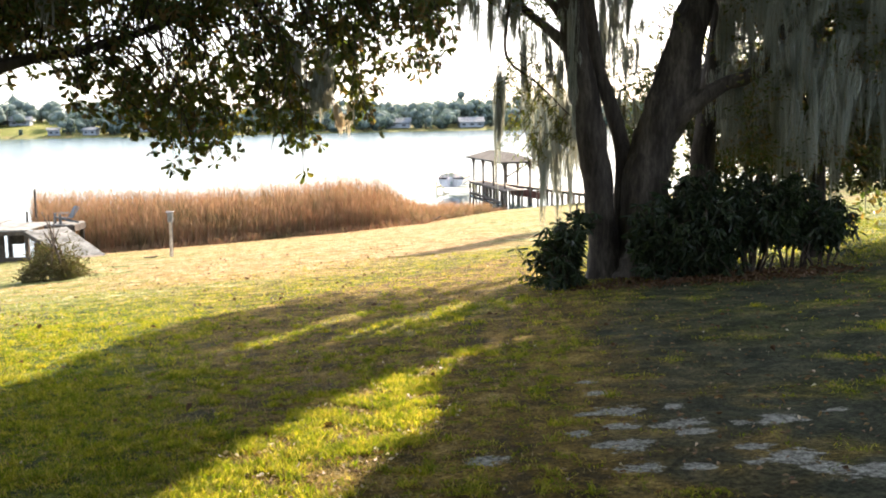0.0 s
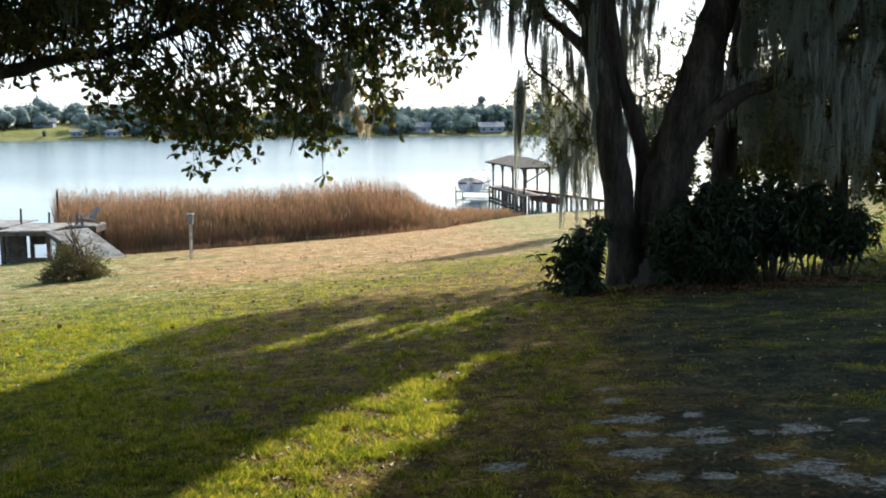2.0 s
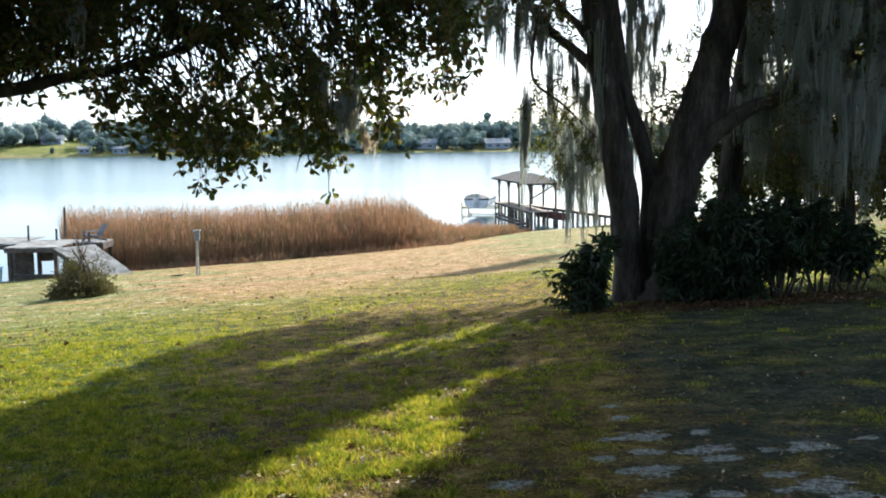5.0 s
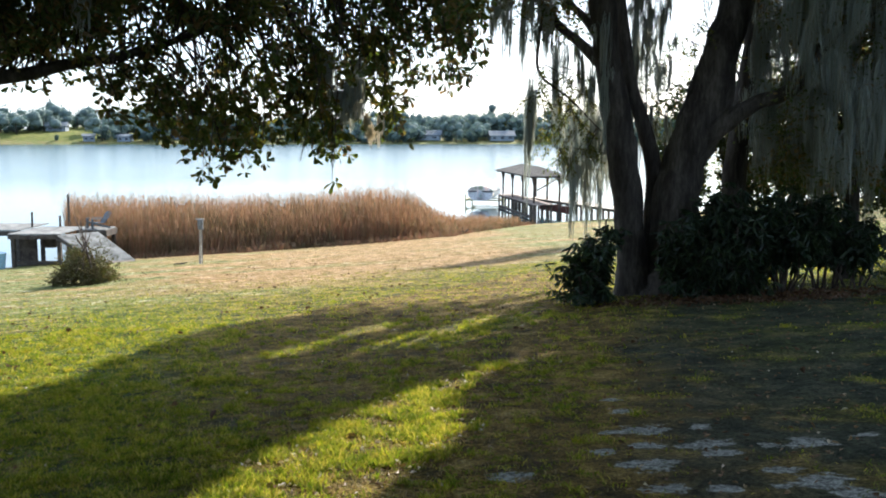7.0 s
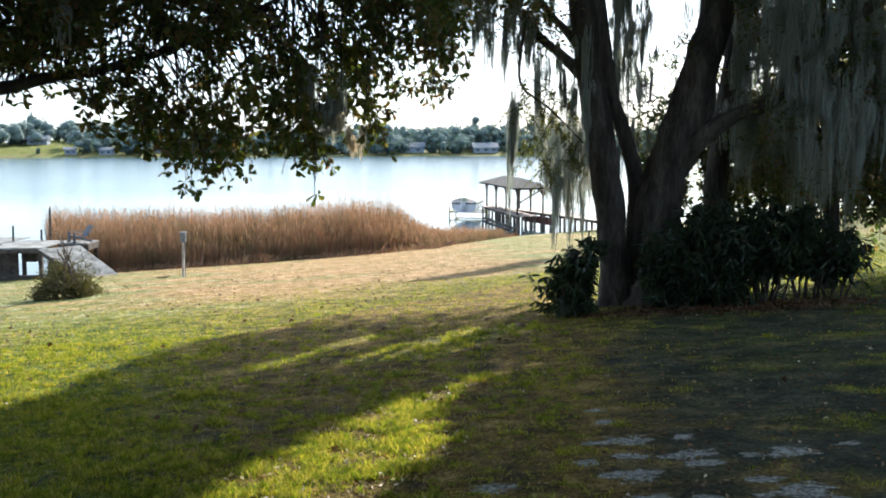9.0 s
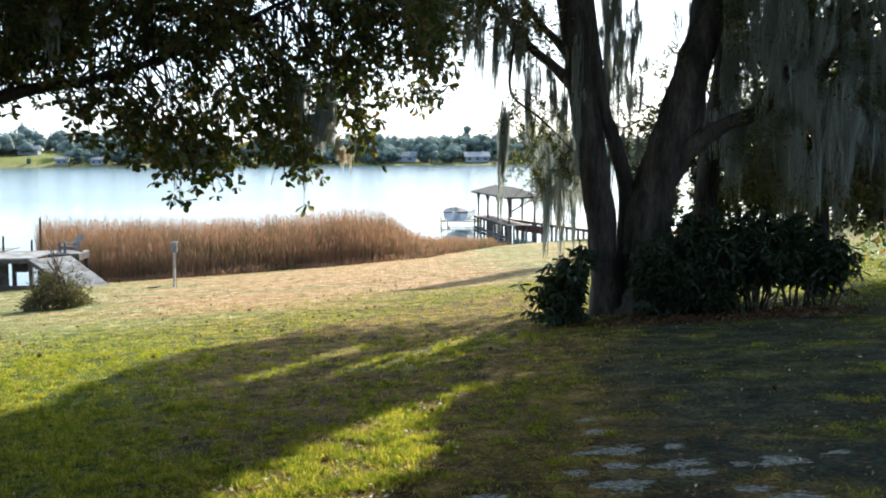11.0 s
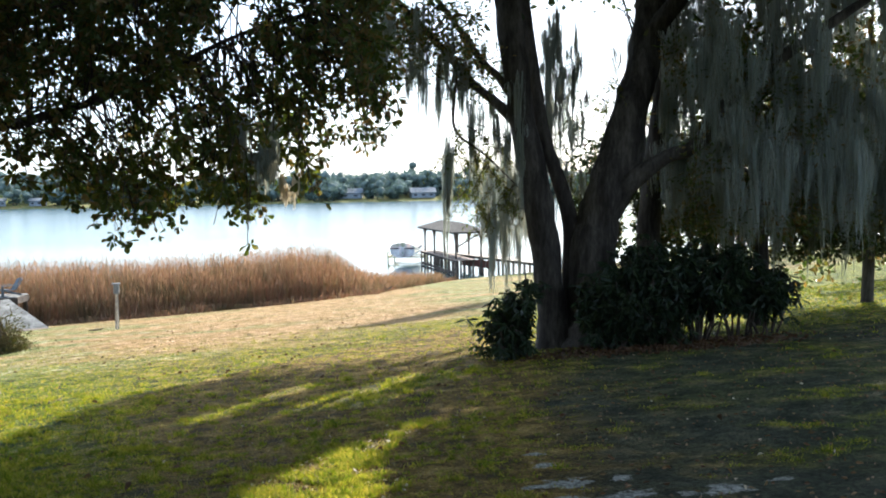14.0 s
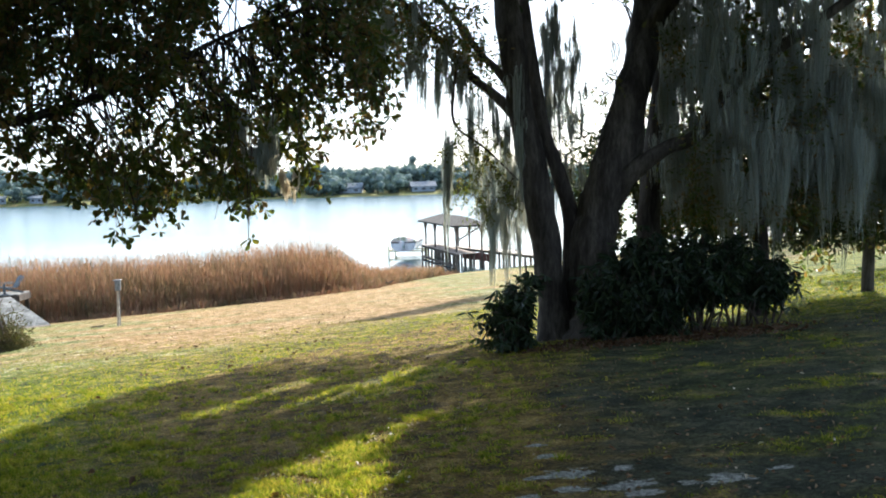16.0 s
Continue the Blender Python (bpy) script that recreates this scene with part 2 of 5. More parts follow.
def thing(name, place, label, category, group="", kind="", turn=0):
    ob = new(name)
    ob.matrix_basis = pose(*place, 0, 0, turn)
    return tagged(ob, label, category, group, kind)


def box(sx, sy, sz, at=(0, 0, 0), edge=0.01, turn=(0, 0, 0)):
    """A bevelled block of that size round at."""
    bm = bmesh.new()
    bmesh.ops.create_cube(bm, size=1)
    bmesh.ops.scale(bm, vec=(sx, sy, sz), verts=bm.verts)
    if edge:
        bmesh.ops.bevel(bm, geom=bm.edges[:], offset=min(edge, 0.4 * min(sx, sy, sz)), segments=1, affect="EDGES")
    bmesh.ops.transform(bm, matrix=pose(*at, *turn), verts=bm.verts)
    return bm


def beam(a, b, w, h, edge=0.006):
    """A bevelled timber from a to b."""
    a, b = Vector(a), Vector(b)
    d = b - a
    bm = box(w, h, d.length, (0, 0, 0), edge)
    turn = d.to_track_quat("Z", "Y").to_matrix().to_4x4()
    bmesh.ops.transform(bm, matrix=Matrix.Translation((a + b) / 2) @ turn, verts=bm.verts)
    return bm


def tube(points, radii, sides=10, rough=0.0, seed=0):
    """Vertices and faces of a limb along the points (a smooth curve through them), with its own lumps."""
    pts = [Vector(p) for p in points]
    fine, rad = [], []
    n = len(pts)
    for i in range(n - 1):
        p0, p1, p2, p3 = pts[max(i - 1, 0)], pts[i], pts[i + 1], pts[min(i + 2, n - 1)]
        for k in range(5):
            t = k / 5
            fine.append(0.5 * ((2 * p1) + (p2 - p0) * t + (2 * p0 - 5 * p1 + 4 * p2 - p3) * t * t + (3 * p1 - p0 - 3 * p2 + p3) * t ** 3))
            rad.append(radii[i] * (1 - t) + radii[i + 1] * t)
    fine.append(pts[-1])
    rad.append(radii[-1])
    verts, faces = [], []
    for i, (p, r) in enumerate(zip(fine, rad)):
        d = (fine[min(i + 1, len(fine) - 1)] - fine[max(i - 1, 0)]).normalized()
        s = d.cross(Vector((0.3, 1, 0.1))).normalized()
        u = s.cross(d)
        for k in range(sides):
            a = 2 * math.pi * k / sides
            q = s * math.cos(a) + u * math.sin(a)
            lump = 1 + rough * noise.noise((p + q * r * 2) * 2.2 + Vector((seed, 0, 0))) + 0.5 * rough * noise.noise((p + q * r) * 9)
            verts.append(p + q * r * lump)
    for i in range(len(fine) - 1):
        for k in range(sides):
            a, b = i * sides + k, i * sides + (k + 1) % sides
            faces.append((a, b, b + sides, a + sides))
    faces.append(tuple(range(sides))[::-1])
    faces.append(tuple(range((len(fine) - 1) * sides, len(fine) * sides)))
    return verts, faces


def limb(name, points, radii, parent, sides=10, rough=0.15, seed=0, material=None, label=""):
    v, f = tube(points, radii, sides, rough, seed)
    return solid(name, v, f, material or BARK, parent, True, label)


def unit(v):
    return v / np.maximum(np.linalg.norm(v, axis=-1, keepdims=True), 1e-9)


def leaf_cloud(places, ways, length, width, rng, droop=0.0, fold=0.25, spread=0.35):
    """Arrays for many folded leaves: six corners and two faces each; length and width may vary leaf by leaf."""
    n = len(places)
    d = unit(ways + rng.normal(0, spread, (n, 3)) + np.array((0, 0, -droop)))
    up = unit(rng.normal(0, 1, (n, 3)) + np.array((0, 0, 0.6)))
    s = unit(np.cross(d, up))
    nn = np.cross(s, d)
    L = (length * rng.uniform(0.65, 1.25, n))[:, None]
    Wd = (width * rng.uniform(0.7, 1.2, n))[:, None]
    base = places
    l1, l2 = base + d * L * 0.35 + s * Wd * 0.38 + nn * Wd * fold, base + d * L * 0.72 + s * Wd * 0.5 + nn * Wd * fold
    r1, r2 = base + d * L * 0.35 - s * Wd * 0.38 + nn * Wd * fold, base + d * L * 0.72 - s * Wd * 0.5 + nn * Wd * fold
    tip = base + d * L - nn * L * 0.06
    v = np.stack([base, l1, l2, tip, r2, r1], 1).reshape(-1, 3)
    k = np.arange(n)[:, None] * 6
    f = np.concatenate([k + np.array([[0, 1, 2, 3]]), k + np.array([[0, 3, 4, 5]])])
    return v, f


def round_leaves(places, ways, length, width, rng, droop=0.0):
    """Oak leaves, widest beyond the middle and blunt at the tip, folded along the rib."""
    n = len(places)
    d = unit(ways + rng.normal(0, 0.3, (n, 3)) + np.array((0, 0, -droop)))
    s = unit(np.cross(d, unit(rng.normal(0, 1, (n, 3)) + np.array((0, 0, 0.6)))))
    nn = np.cross(s, d)
    L, W = (length * rng.uniform(0.6, 1.25, n))[:, None], (width * rng.uniform(0.75, 1.2, n))[:, None]
    rows = [places]
    for side in (1, -1):
        for along, wide in ((0.3, 0.22), (0.7, 0.5), (0.93, 0.36)):
            rows.append(places + d * L * along + s * W * wide * side + nn * W * wide * 0.45)
    rows.append(places + d * L - nn * L * 0.05)
    v = np.stack(rows, 1).reshape(-1, 3)
    k = np.arange(n)[:, None] * 8
    return v, np.concatenate([k + np.array([[0, 1, 2, 3, 7]]), k + np.array([[0, 7, 6, 5, 4]])])


def blades(places, height, width, rng, lean=0.35, bend=0.3):
    """Grass: a two-piece tapering blade for each place."""
    n = len(places)
    a = rng.uniform(0, 2 * np.pi, n)
    side = np.stack([np.cos(a), np.sin(a), np.zeros(n)], 1)
    fall = rng.normal(0, lean, (n, 3))
    fall[:, 2] = 1
    fall = unit(fall)
    h = (height * rng.uniform(0.5, 1.3, n))[:, None] if np.ndim(height) == 0 else (height * rng.uniform(0.85, 1.06, n))[:, None]
    w = width * rng.uniform(0.6, 1.3, n)[:, None]
    mid = places + fall * h * 0.55
    out = np.stack([fall[:, 0], fall[:, 1], np.zeros(n)], 1)
    tip = places + fall * h + out * h * bend - np.array((0, 0, 1)) * h * bend * 0.3
    v = np.stack([places - side * w, places + side * w, mid + side * w * 0.8, mid - side * w * 0.8, tip], 1).reshape(-1, 3)
    k = np.arange(n) * 5
    f = [(i, i + 1, i + 2, i + 3) for i in k] + [(i + 3, i + 2, i + 4) for i in k]
    return v, f


def moss_beard(rng, x, y, top, length, spread, strands):
    """A hanging beard of moss: tresses of thin ribbons that hang almost straight, with ragged ends."""
    V, F = [], []
    tresses = max(2, strands // 13)
    lean = rng.normal(0, 0.03, 2)
    for _ in range(tresses):
        c = rng.normal(0, spread, 2)
        far = (c[0] ** 2 + c[1] ** 2) / spread ** 2
        L = length * rng.uniform(0.45, 1.0) * math.exp(-0.22 * far)
        z0 = top - (rng.uniform(0, 0.4) ** 1.6 + 0.06 * min(2.0, far)) * length
        n, segs = max(4, int(rng.uniform(0.7, 1.3) * strands / tresses)), max(3, int(L / 0.21))
        t = np.linspace(0, 1, segs + 1)[None, :]
        long = L * rng.uniform(0.5, 1.0, (n, 1))
        off = rng.normal(0, 0.008 + 0.2 * spread, (n, 2))
        ph, amp = rng.uniform(0, 6.28, 4), rng.uniform(0.003, 0.014)
        own = rng.normal(0, 0.006, (n, segs + 1, 2)).cumsum(1)
        pinch = 0.35 + 0.95 * np.sin(np.pi * np.clip(t * 0.8 + 0.14, 0, 1)) * (1 + 0.3 * np.sin(ph[2] + 9 * t * L))
        cx = x + c[0] * (1 - 0.25 * t) + off[:, :1] * pinch + lean[0] * t * long + amp * np.sin(ph[0] + 5 * t * long) + own[:, :, 0]
        cy = y + c[1] * (1 - 0.25 * t) + off[:, 1:] * pinch + lean[1] * t * long + amp * np.sin(ph[1] + 4 * t * long) + own[:, :, 1]
        cz = z0 - L * rng.uniform(0, 0.4, (n, 1)) ** 1.3 - t * long
        w = rng.uniform(0.002, 0.0075, (n, 1)) * (0.3 + 1.1 * np.sin(np.pi * (0.06 + 0.94 * t))) * rng.uniform(0.5, 1.25, cx.shape)
        a = rng.uniform(0, math.pi, (n, 1))
        one = np.stack([cx - np.cos(a) * w, cy - np.sin(a) * w, cz], 2)
        two = np.stack([cx + np.cos(a) * w, cy + np.sin(a) * w, cz], 2)
        b0 = len(V)
        V += np.stack([one, two], 2).reshape(-1, 3).tolist()
        k = (b0 + (np.arange(n)[:, None] * (segs + 1) + np.arange(segs)[None, :]) * 2).ravel()
        F += np.stack([k, k + 1, k + 3, k + 2], 1).tolist()
        wisp = rng.uniform(0, 1, (n, segs)) < 0.42
        p = one[:, :-1][wisp]
        d = np.concatenate([rng.normal(0, min(0.022, 0.3 * spread + 0.006), (len(p), 2)), -rng.uniform(0.03, 0.11, (len(p), 1))], 1)
        b0 = len(V)
        V += np.stack([p, p + np.array((0.005, 0.004, -0.02)), p + d], 1).reshape(-1, 3).tolist()
        F += (b0 + np.arange(len(p) * 3).reshape(-1, 3)).tolist()
    return V, F


# where daylight shows through the oak's hangings, cut along the camera's sight lines: across, low, high, half width,
# as they lie in the plane of its trunk
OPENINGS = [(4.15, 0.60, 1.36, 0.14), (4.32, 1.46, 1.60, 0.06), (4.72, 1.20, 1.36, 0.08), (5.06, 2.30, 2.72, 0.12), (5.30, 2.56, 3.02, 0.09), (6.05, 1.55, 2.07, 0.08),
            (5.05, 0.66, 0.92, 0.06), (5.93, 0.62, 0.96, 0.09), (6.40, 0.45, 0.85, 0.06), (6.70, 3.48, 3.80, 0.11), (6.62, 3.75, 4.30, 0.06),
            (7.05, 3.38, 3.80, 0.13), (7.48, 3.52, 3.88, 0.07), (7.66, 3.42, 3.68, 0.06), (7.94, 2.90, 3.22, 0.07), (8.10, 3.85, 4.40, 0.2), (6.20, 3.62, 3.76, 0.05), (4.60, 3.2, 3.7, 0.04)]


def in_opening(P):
    """Which of the points stand before one of the openings as the camera sees them, with uneven edges."""
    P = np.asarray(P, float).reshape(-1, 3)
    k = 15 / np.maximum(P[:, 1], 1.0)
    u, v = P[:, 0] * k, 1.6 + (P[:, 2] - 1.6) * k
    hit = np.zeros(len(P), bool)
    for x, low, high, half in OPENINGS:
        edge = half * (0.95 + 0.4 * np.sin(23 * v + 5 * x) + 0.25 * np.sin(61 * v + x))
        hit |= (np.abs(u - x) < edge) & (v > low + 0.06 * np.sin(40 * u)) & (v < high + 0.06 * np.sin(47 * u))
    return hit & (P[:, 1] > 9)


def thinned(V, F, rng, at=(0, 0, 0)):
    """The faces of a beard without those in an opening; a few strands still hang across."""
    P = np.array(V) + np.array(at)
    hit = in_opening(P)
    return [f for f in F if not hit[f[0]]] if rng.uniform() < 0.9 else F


# ---- the lie of the land ----
WATER_LEVEL = -4.0


def shore_distance(x, y):
    """Metres inland from the near shore."""
    return 0.62 * (x + 14) - 0.78 * (y - 43.6)


def land(x, y):
    """Height of the ground."""
    s = shore_distance(x, y)
    z = WATER_LEVEL + 0.0937 * s
    r = math.hypot(x, y)
    wob = 0.05 * noise.noise((x * 0.25, y * 0.25, 0.0)) + 0.02 * noise.noise((x * 0.9, y * 0.9, 3.0))
    z += wob * min(1.0, max(0.0, (r - 1) / 6))
    if s < 0:
        z = max(WATER_LEVEL + 0.16 * s, WATER_LEVEL - 1.6)
    if s > 60:
        z = min(z, WATER_LEVEL + 0.0937 * (60 + (s - 60) * 0.1))
    # the far shore: a low bank, then hills
    far = (y - 0.06 * x - 441) if y > 200 else -1
    if far > 0:
        hill = 1.0 + 8 * math.exp(-((x + 185) / 70) ** 2) + 3 * math.exp(-((x - 10) / 60) ** 2)
        z = WATER_LEVEL + min(1.0, far * 0.06) + hill * (1 - math.exp(-far / 55))
    return z


def interp(x, table):
    xs, ys = zip(*table)
    return float(np.interp(x, xs, ys))


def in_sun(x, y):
    """Hand-set sun patches on the lawn; crowns, thatch, grass and litter follow them."""
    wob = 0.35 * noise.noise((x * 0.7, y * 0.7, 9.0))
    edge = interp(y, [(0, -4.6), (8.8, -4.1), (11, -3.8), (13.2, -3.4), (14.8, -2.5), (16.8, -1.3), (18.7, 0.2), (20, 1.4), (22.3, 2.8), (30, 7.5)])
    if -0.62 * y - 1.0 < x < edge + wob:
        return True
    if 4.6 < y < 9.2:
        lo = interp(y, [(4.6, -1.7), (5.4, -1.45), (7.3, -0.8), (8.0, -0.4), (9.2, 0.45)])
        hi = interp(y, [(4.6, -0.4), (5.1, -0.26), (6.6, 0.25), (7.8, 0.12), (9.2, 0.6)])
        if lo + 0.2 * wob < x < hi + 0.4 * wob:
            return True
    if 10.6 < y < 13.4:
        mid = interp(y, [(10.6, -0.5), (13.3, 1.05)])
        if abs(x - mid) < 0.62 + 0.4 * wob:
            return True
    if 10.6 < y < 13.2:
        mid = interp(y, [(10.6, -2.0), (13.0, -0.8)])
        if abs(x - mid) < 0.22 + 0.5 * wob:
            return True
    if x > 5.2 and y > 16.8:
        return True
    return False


def shadow_of(p):
    """Where the sun casts a point's shadow on the sloping lawn."""
    n = Vector((-0.0937 * 0.62, 0.0937 * 0.78, 1.0))
    t = (p - Vector((0, 0, 0))).dot(n) / SUN.dot(n)
    q = p - SUN * t
    return q.x, q.y


# ---- ground and water ----
SAND = [(1.36, 6.29, 0.17, 0.17), (1.29, 5.90, 0.10, 0.11), (1.62, 5.85, 0.17, 0.12), (1.64, 5.61, 0.11, 0.09), (2.20, 5.75, 0.15, 0.15), (1.97, 5.73, 0.07, 0.08), (0.99, 5.78, 0.09, 0.08), (1.19, 5.43, 0.17, 0.15),
        (1.18, 4.96, 0.14, 0.10), (1.85, 5.20, 0.12, 0.08), (2.00, 4.96, 0.18, 0.12), (2.07, 4.75, 0.12, 0.10), (1.77, 4.90, 0.07, 0.07), (0.39, 5.36, 0.16, 0.10), (1.29, 6.86, 0.08, 0.10), (1.31, 7.32, 0.09, 0.08),
        (1.70, 6.29, 0.08, 0.08), (1.49, 4.91, 0.10, 0.08), (1.11, 6.27, 0.09, 0.07), (2.3, 4.6, 0.2, 0.12), (2.65, 5.9, 0.12, 0.06)]


def sandy(x, y):
    v = 0.0
    for cx, cy, rx, ry in SAND:
        d = math.hypot((x - cx) / rx, (y - cy - 0.1 * (x - cx)) / ry)
        v = max(v, 0.72 - 0.3 * d)
    return max(0.0, v)


def dryness(x, y):
    s = shore_distance(x, y)
    return min(0.85, max(0.0, (29.0 - s) / 8.0))


def shaded_bareness(x, y):
    """Thin, trodden grass with leaf litter under the oak; its soil colour is darkened for the shade there."""
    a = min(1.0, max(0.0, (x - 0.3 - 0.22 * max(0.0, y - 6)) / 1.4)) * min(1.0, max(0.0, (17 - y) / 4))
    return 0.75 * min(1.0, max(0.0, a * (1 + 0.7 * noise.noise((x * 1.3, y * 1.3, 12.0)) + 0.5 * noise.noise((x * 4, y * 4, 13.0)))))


def thatch_by_sun(x, y):
    """How far brown thatch shows between the blades, cut back in the hand-set sun patches."""
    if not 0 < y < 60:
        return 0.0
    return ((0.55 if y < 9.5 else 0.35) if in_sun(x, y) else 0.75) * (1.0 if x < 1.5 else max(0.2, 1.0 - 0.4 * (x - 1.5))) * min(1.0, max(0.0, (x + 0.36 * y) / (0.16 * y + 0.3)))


def build_ground():
    def steps(*runs):
        out = []
        for a, b, n in runs:
            out += list(np.linspace(a, b, n, endpoint=False))
        return out
    xs = steps((-2500, -600, 8), (-600, -120, 24), (-120, -30, 14), (-30, -6, 28), (-6, 0, 40), (0, 3.2, 70), (3.2, 6, 18), (6, 30, 28), (30, 120, 18), (120, 600, 20), (600, 2500, 8)) + [2500]
    ys = steps((-60, 2, 20), (2, 4.2, 16), (4.2, 8.0, 100), (8.0, 12, 30), (12, 30, 50), (30, 80, 36), (80, 420, 20), (420, 560, 30), (560, 900, 10), (900, 4000, 10)) + [4000]
    verts, cols = [], []
    for y in ys:
        for x in xs:
            verts.append((x, y, land(x, y)))
            cols.append((dryness(x, y) if y < 200 else 0.4 if x < -140 and y > 436 else 0.75, shaded_bareness(x, y), sandy(x, y) if 3 < y < 9 else 0.0, thatch_by_sun(x, y)))
    w = len(xs)
    faces = [(j * w + i, j * w + i + 1, (j + 1) * w + i + 1, (j + 1) * w + i) for j in range(len(ys) - 1) for i in range(w - 1)]
    ob = solid("ground", verts, faces, LAWN, None, True)
    ca = ob.data.color_attributes.new("lawn", "FLOAT_COLOR", "POINT")
    ca.data.foreach_set("color", np.array(cols, np.float32).ravel())
    tagged(ob, "sloping lawn, green near by and dry towards the shore, with bare sand", "lawn", kind="structure")


build_ground()
water = solid("water", [(-2500, 30, WATER_LEVEL), (2500, 30, WATER_LEVEL), (2500, 520, WATER_LEVEL), (-2500, 520, WATER_LEVEL)], [(0, 1, 2, 3)], WATER)
tagged(water, "calm lake, bright with the reflected sky", "lake", kind="structure")

# ---- the mossy oak ----
rng = np.random.default_rng(4)
BASE = land(3.4, 15)
oak = thing("oak_tree", (0, 0, 0), "large live oak with several dark leaning stems, hung with grey moss", "tree")
limb("trunk", [(2.99, 14.9, -1.25), (2.96, 15.0, -0.75), (2.91, 15, -0.11), (2.79, 15, 0.85), (2.66, 15, 1.75), (2.48, 15, 2.67), (2.39, 15, 3.56), (2.25, 15.2, 4.8), (1.9, 15.6, 6.8), (1.2, 16.2, 8.6)],
     [0.40, 0.28, 0.24, 0.225, 0.22, 0.205, 0.20, 0.18, 0.14, 0.08], oak, 18, 0.28, 1)
limb("stem", [(3.3, 15.3, -1.2), (3.28, 15.2, 0.14), (3.27, 15.2, 1.01), (3.07, 15.2, 1.76), (2.92, 15.2, 2.22), (2.82, 15.2, 2.68), (2.72, 15.3, 3.59), (2.6, 15.6, 4.9), (2.4, 16.4, 7.4)],
     [0.30, 0.16, 0.13, 0.115, 0.105, 0.10, 0.09, 0.09, 0.05], oak, 12, 0.14, 2)
limb("main_stem", [(3.55, 14.8, -1.35), (3.58, 14.9, -0.75), (3.57, 15, -0.2), (3.60, 15, 0.7), (3.78, 15, 1.4), (4.06, 15, 2.15), (4.24, 15, 2.9), (4.42, 15.1, 3.56), (4.7, 15.4, 4.9), (5.4, 16.4, 7.2), (6.2, 17.5, 9.2)],
     [0.70, 0.48, 0.38, 0.31, 0.34, 0.34, 0.28, 0.24, 0.22, 0.14, 0.08], oak, 20, 0.28, 3)
limb("stem", [(4.6, 15.9, -1.2), (4.72, 15.9, 0.07), (4.74, 15.9, 0.98), (4.84, 15.9, 1.76), (4.98, 15.9, 2.73), (5.07, 15.9, 3.7), (5.3, 16.2, 5.0), (6.0, 17.2, 7.4)],
     [0.36, 0.22, 0.19, 0.18, 0.20, 0.18, 0.14, 0.08], oak, 12, 0.16, 4)
limb("bough", [(3.9, 14.9, 1.45), (4.25, 14.7, 1.76), (4.66, 14.6, 2.02), (5.1, 14.5, 2.2), (5.45, 14.4, 2.75), (6.3, 14.0, 3.5), (7.6, 13.6, 4.4)], [0.22, 0.15, 0.12, 0.11, 0.10, 0.08, 0.05], oak, 10, 0.3, 5)
limb("bough", [(2.55, 15, 2.45), (2.1, 15, 2.9), (1.71, 14.9, 3.2), (1.2, 14.7, 3.75), (0.3, 14.2, 4.6)], [0.12, 0.08, 0.065, 0.05, 0.03], oak, 10, 0.14, 6)
limb("bough", [(2.4, 15, 2.95), (2.15, 15.1, 3.3), (1.88, 15.2, 3.6), (1.4, 15.6, 4.4), (0.4, 16.2, 5.8)], [0.09, 0.065, 0.055, 0.045, 0.02], oak, 10, 0.14, 7)
limb("bough", [(4.5, 15.1, 3.9), (5.4, 14.5, 4.9), (7.0, 13.6, 5.7), (8.8, 12.9, 6.0)], [0.16, 0.12, 0.09, 0.04], oak, 10, 0.14, 8)
limb("bough", [(2.3, 15.1, 4.5), (1.0, 16.4, 6.0), (-0.4, 18.0, 6.8)], [0.13, 0.09, 0.04], oak, 10, 0.14, 9)
limb("bough", [(1.5, 14.8, 3.4), (1.42, 14.8, 2.9), (1.45, 14.8, 2.45), (1.9, 14.9, 2.1), (2.4, 14.9, 1.6)], [0.03, 0.026, 0.022, 0.018, 0.01], oak, 6, 0.1, 10)


def oak_crown():
    """Leaf clumps of the unseen high crown, set to shade the lawn and thinned where the sun comes through."""
    P = []
    while len(P) < 60000:
        if len(P) < 24000:
            qx, qy = rng.uniform(-5.5, 12), rng.uniform(-3, 24)
        else:
            qx, qy = rng.uniform(-5, 4), rng.uniform(2.5, 20)
        h = rng.uniform(5.2, 9.5)
        c = Vector((qx, qy, 0.0)) + SUN * (h / SUN.z)
        if math.hypot(c.x - 4.5, (c.y - 15) * 0.8) > 11:
            continue
        c.z += land(qx, qy)
        if c.z < 2.2 + 0.2 * c.y:
            continue
        b = c - SUN * ((c.y - 15) / SUN.y)
        if c.y > 16 and 1.2 < b.x < 3.8 and 0.6 < b.z < 4.2 and rng.uniform() < (0.75 if b.x > 2.6 else 0.5):
            continue
        for _ in range(26):
            p = c + Vector(rng.normal(0, 0.42, 3))
            a, b = p - SUN * ((p.y - 7) / SUN.y), p - SUN * ((p.y - 15) / SUN.y)
            if p.y > 8 and -2.0 < a.x < 0.4 and 1.1 < a.z < 2.3 and (rng.uniform() < 0.85 or (-0.9 < a.x < -0.2 and a.z < 2.0)):
                continue
            c2 = p - SUN * ((p.y - 17) / SUN.y)
            if p.y > 17.5 and 6.9 < c2.x < 9.6 and -0.3 < c2.z < 1.7:
                continue
            if not in_sun(*shadow_of(p)):
                P.append(p)
    P = np.array([tuple(p) for p in P])
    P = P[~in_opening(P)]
    v, f = leaf_cloud(P, rng.normal(0, 1, (len(P), 3)), 0.20, 0.12, rng)
    solid("crown", v, f, CROWN_LEAF, oak)


oak_crown()


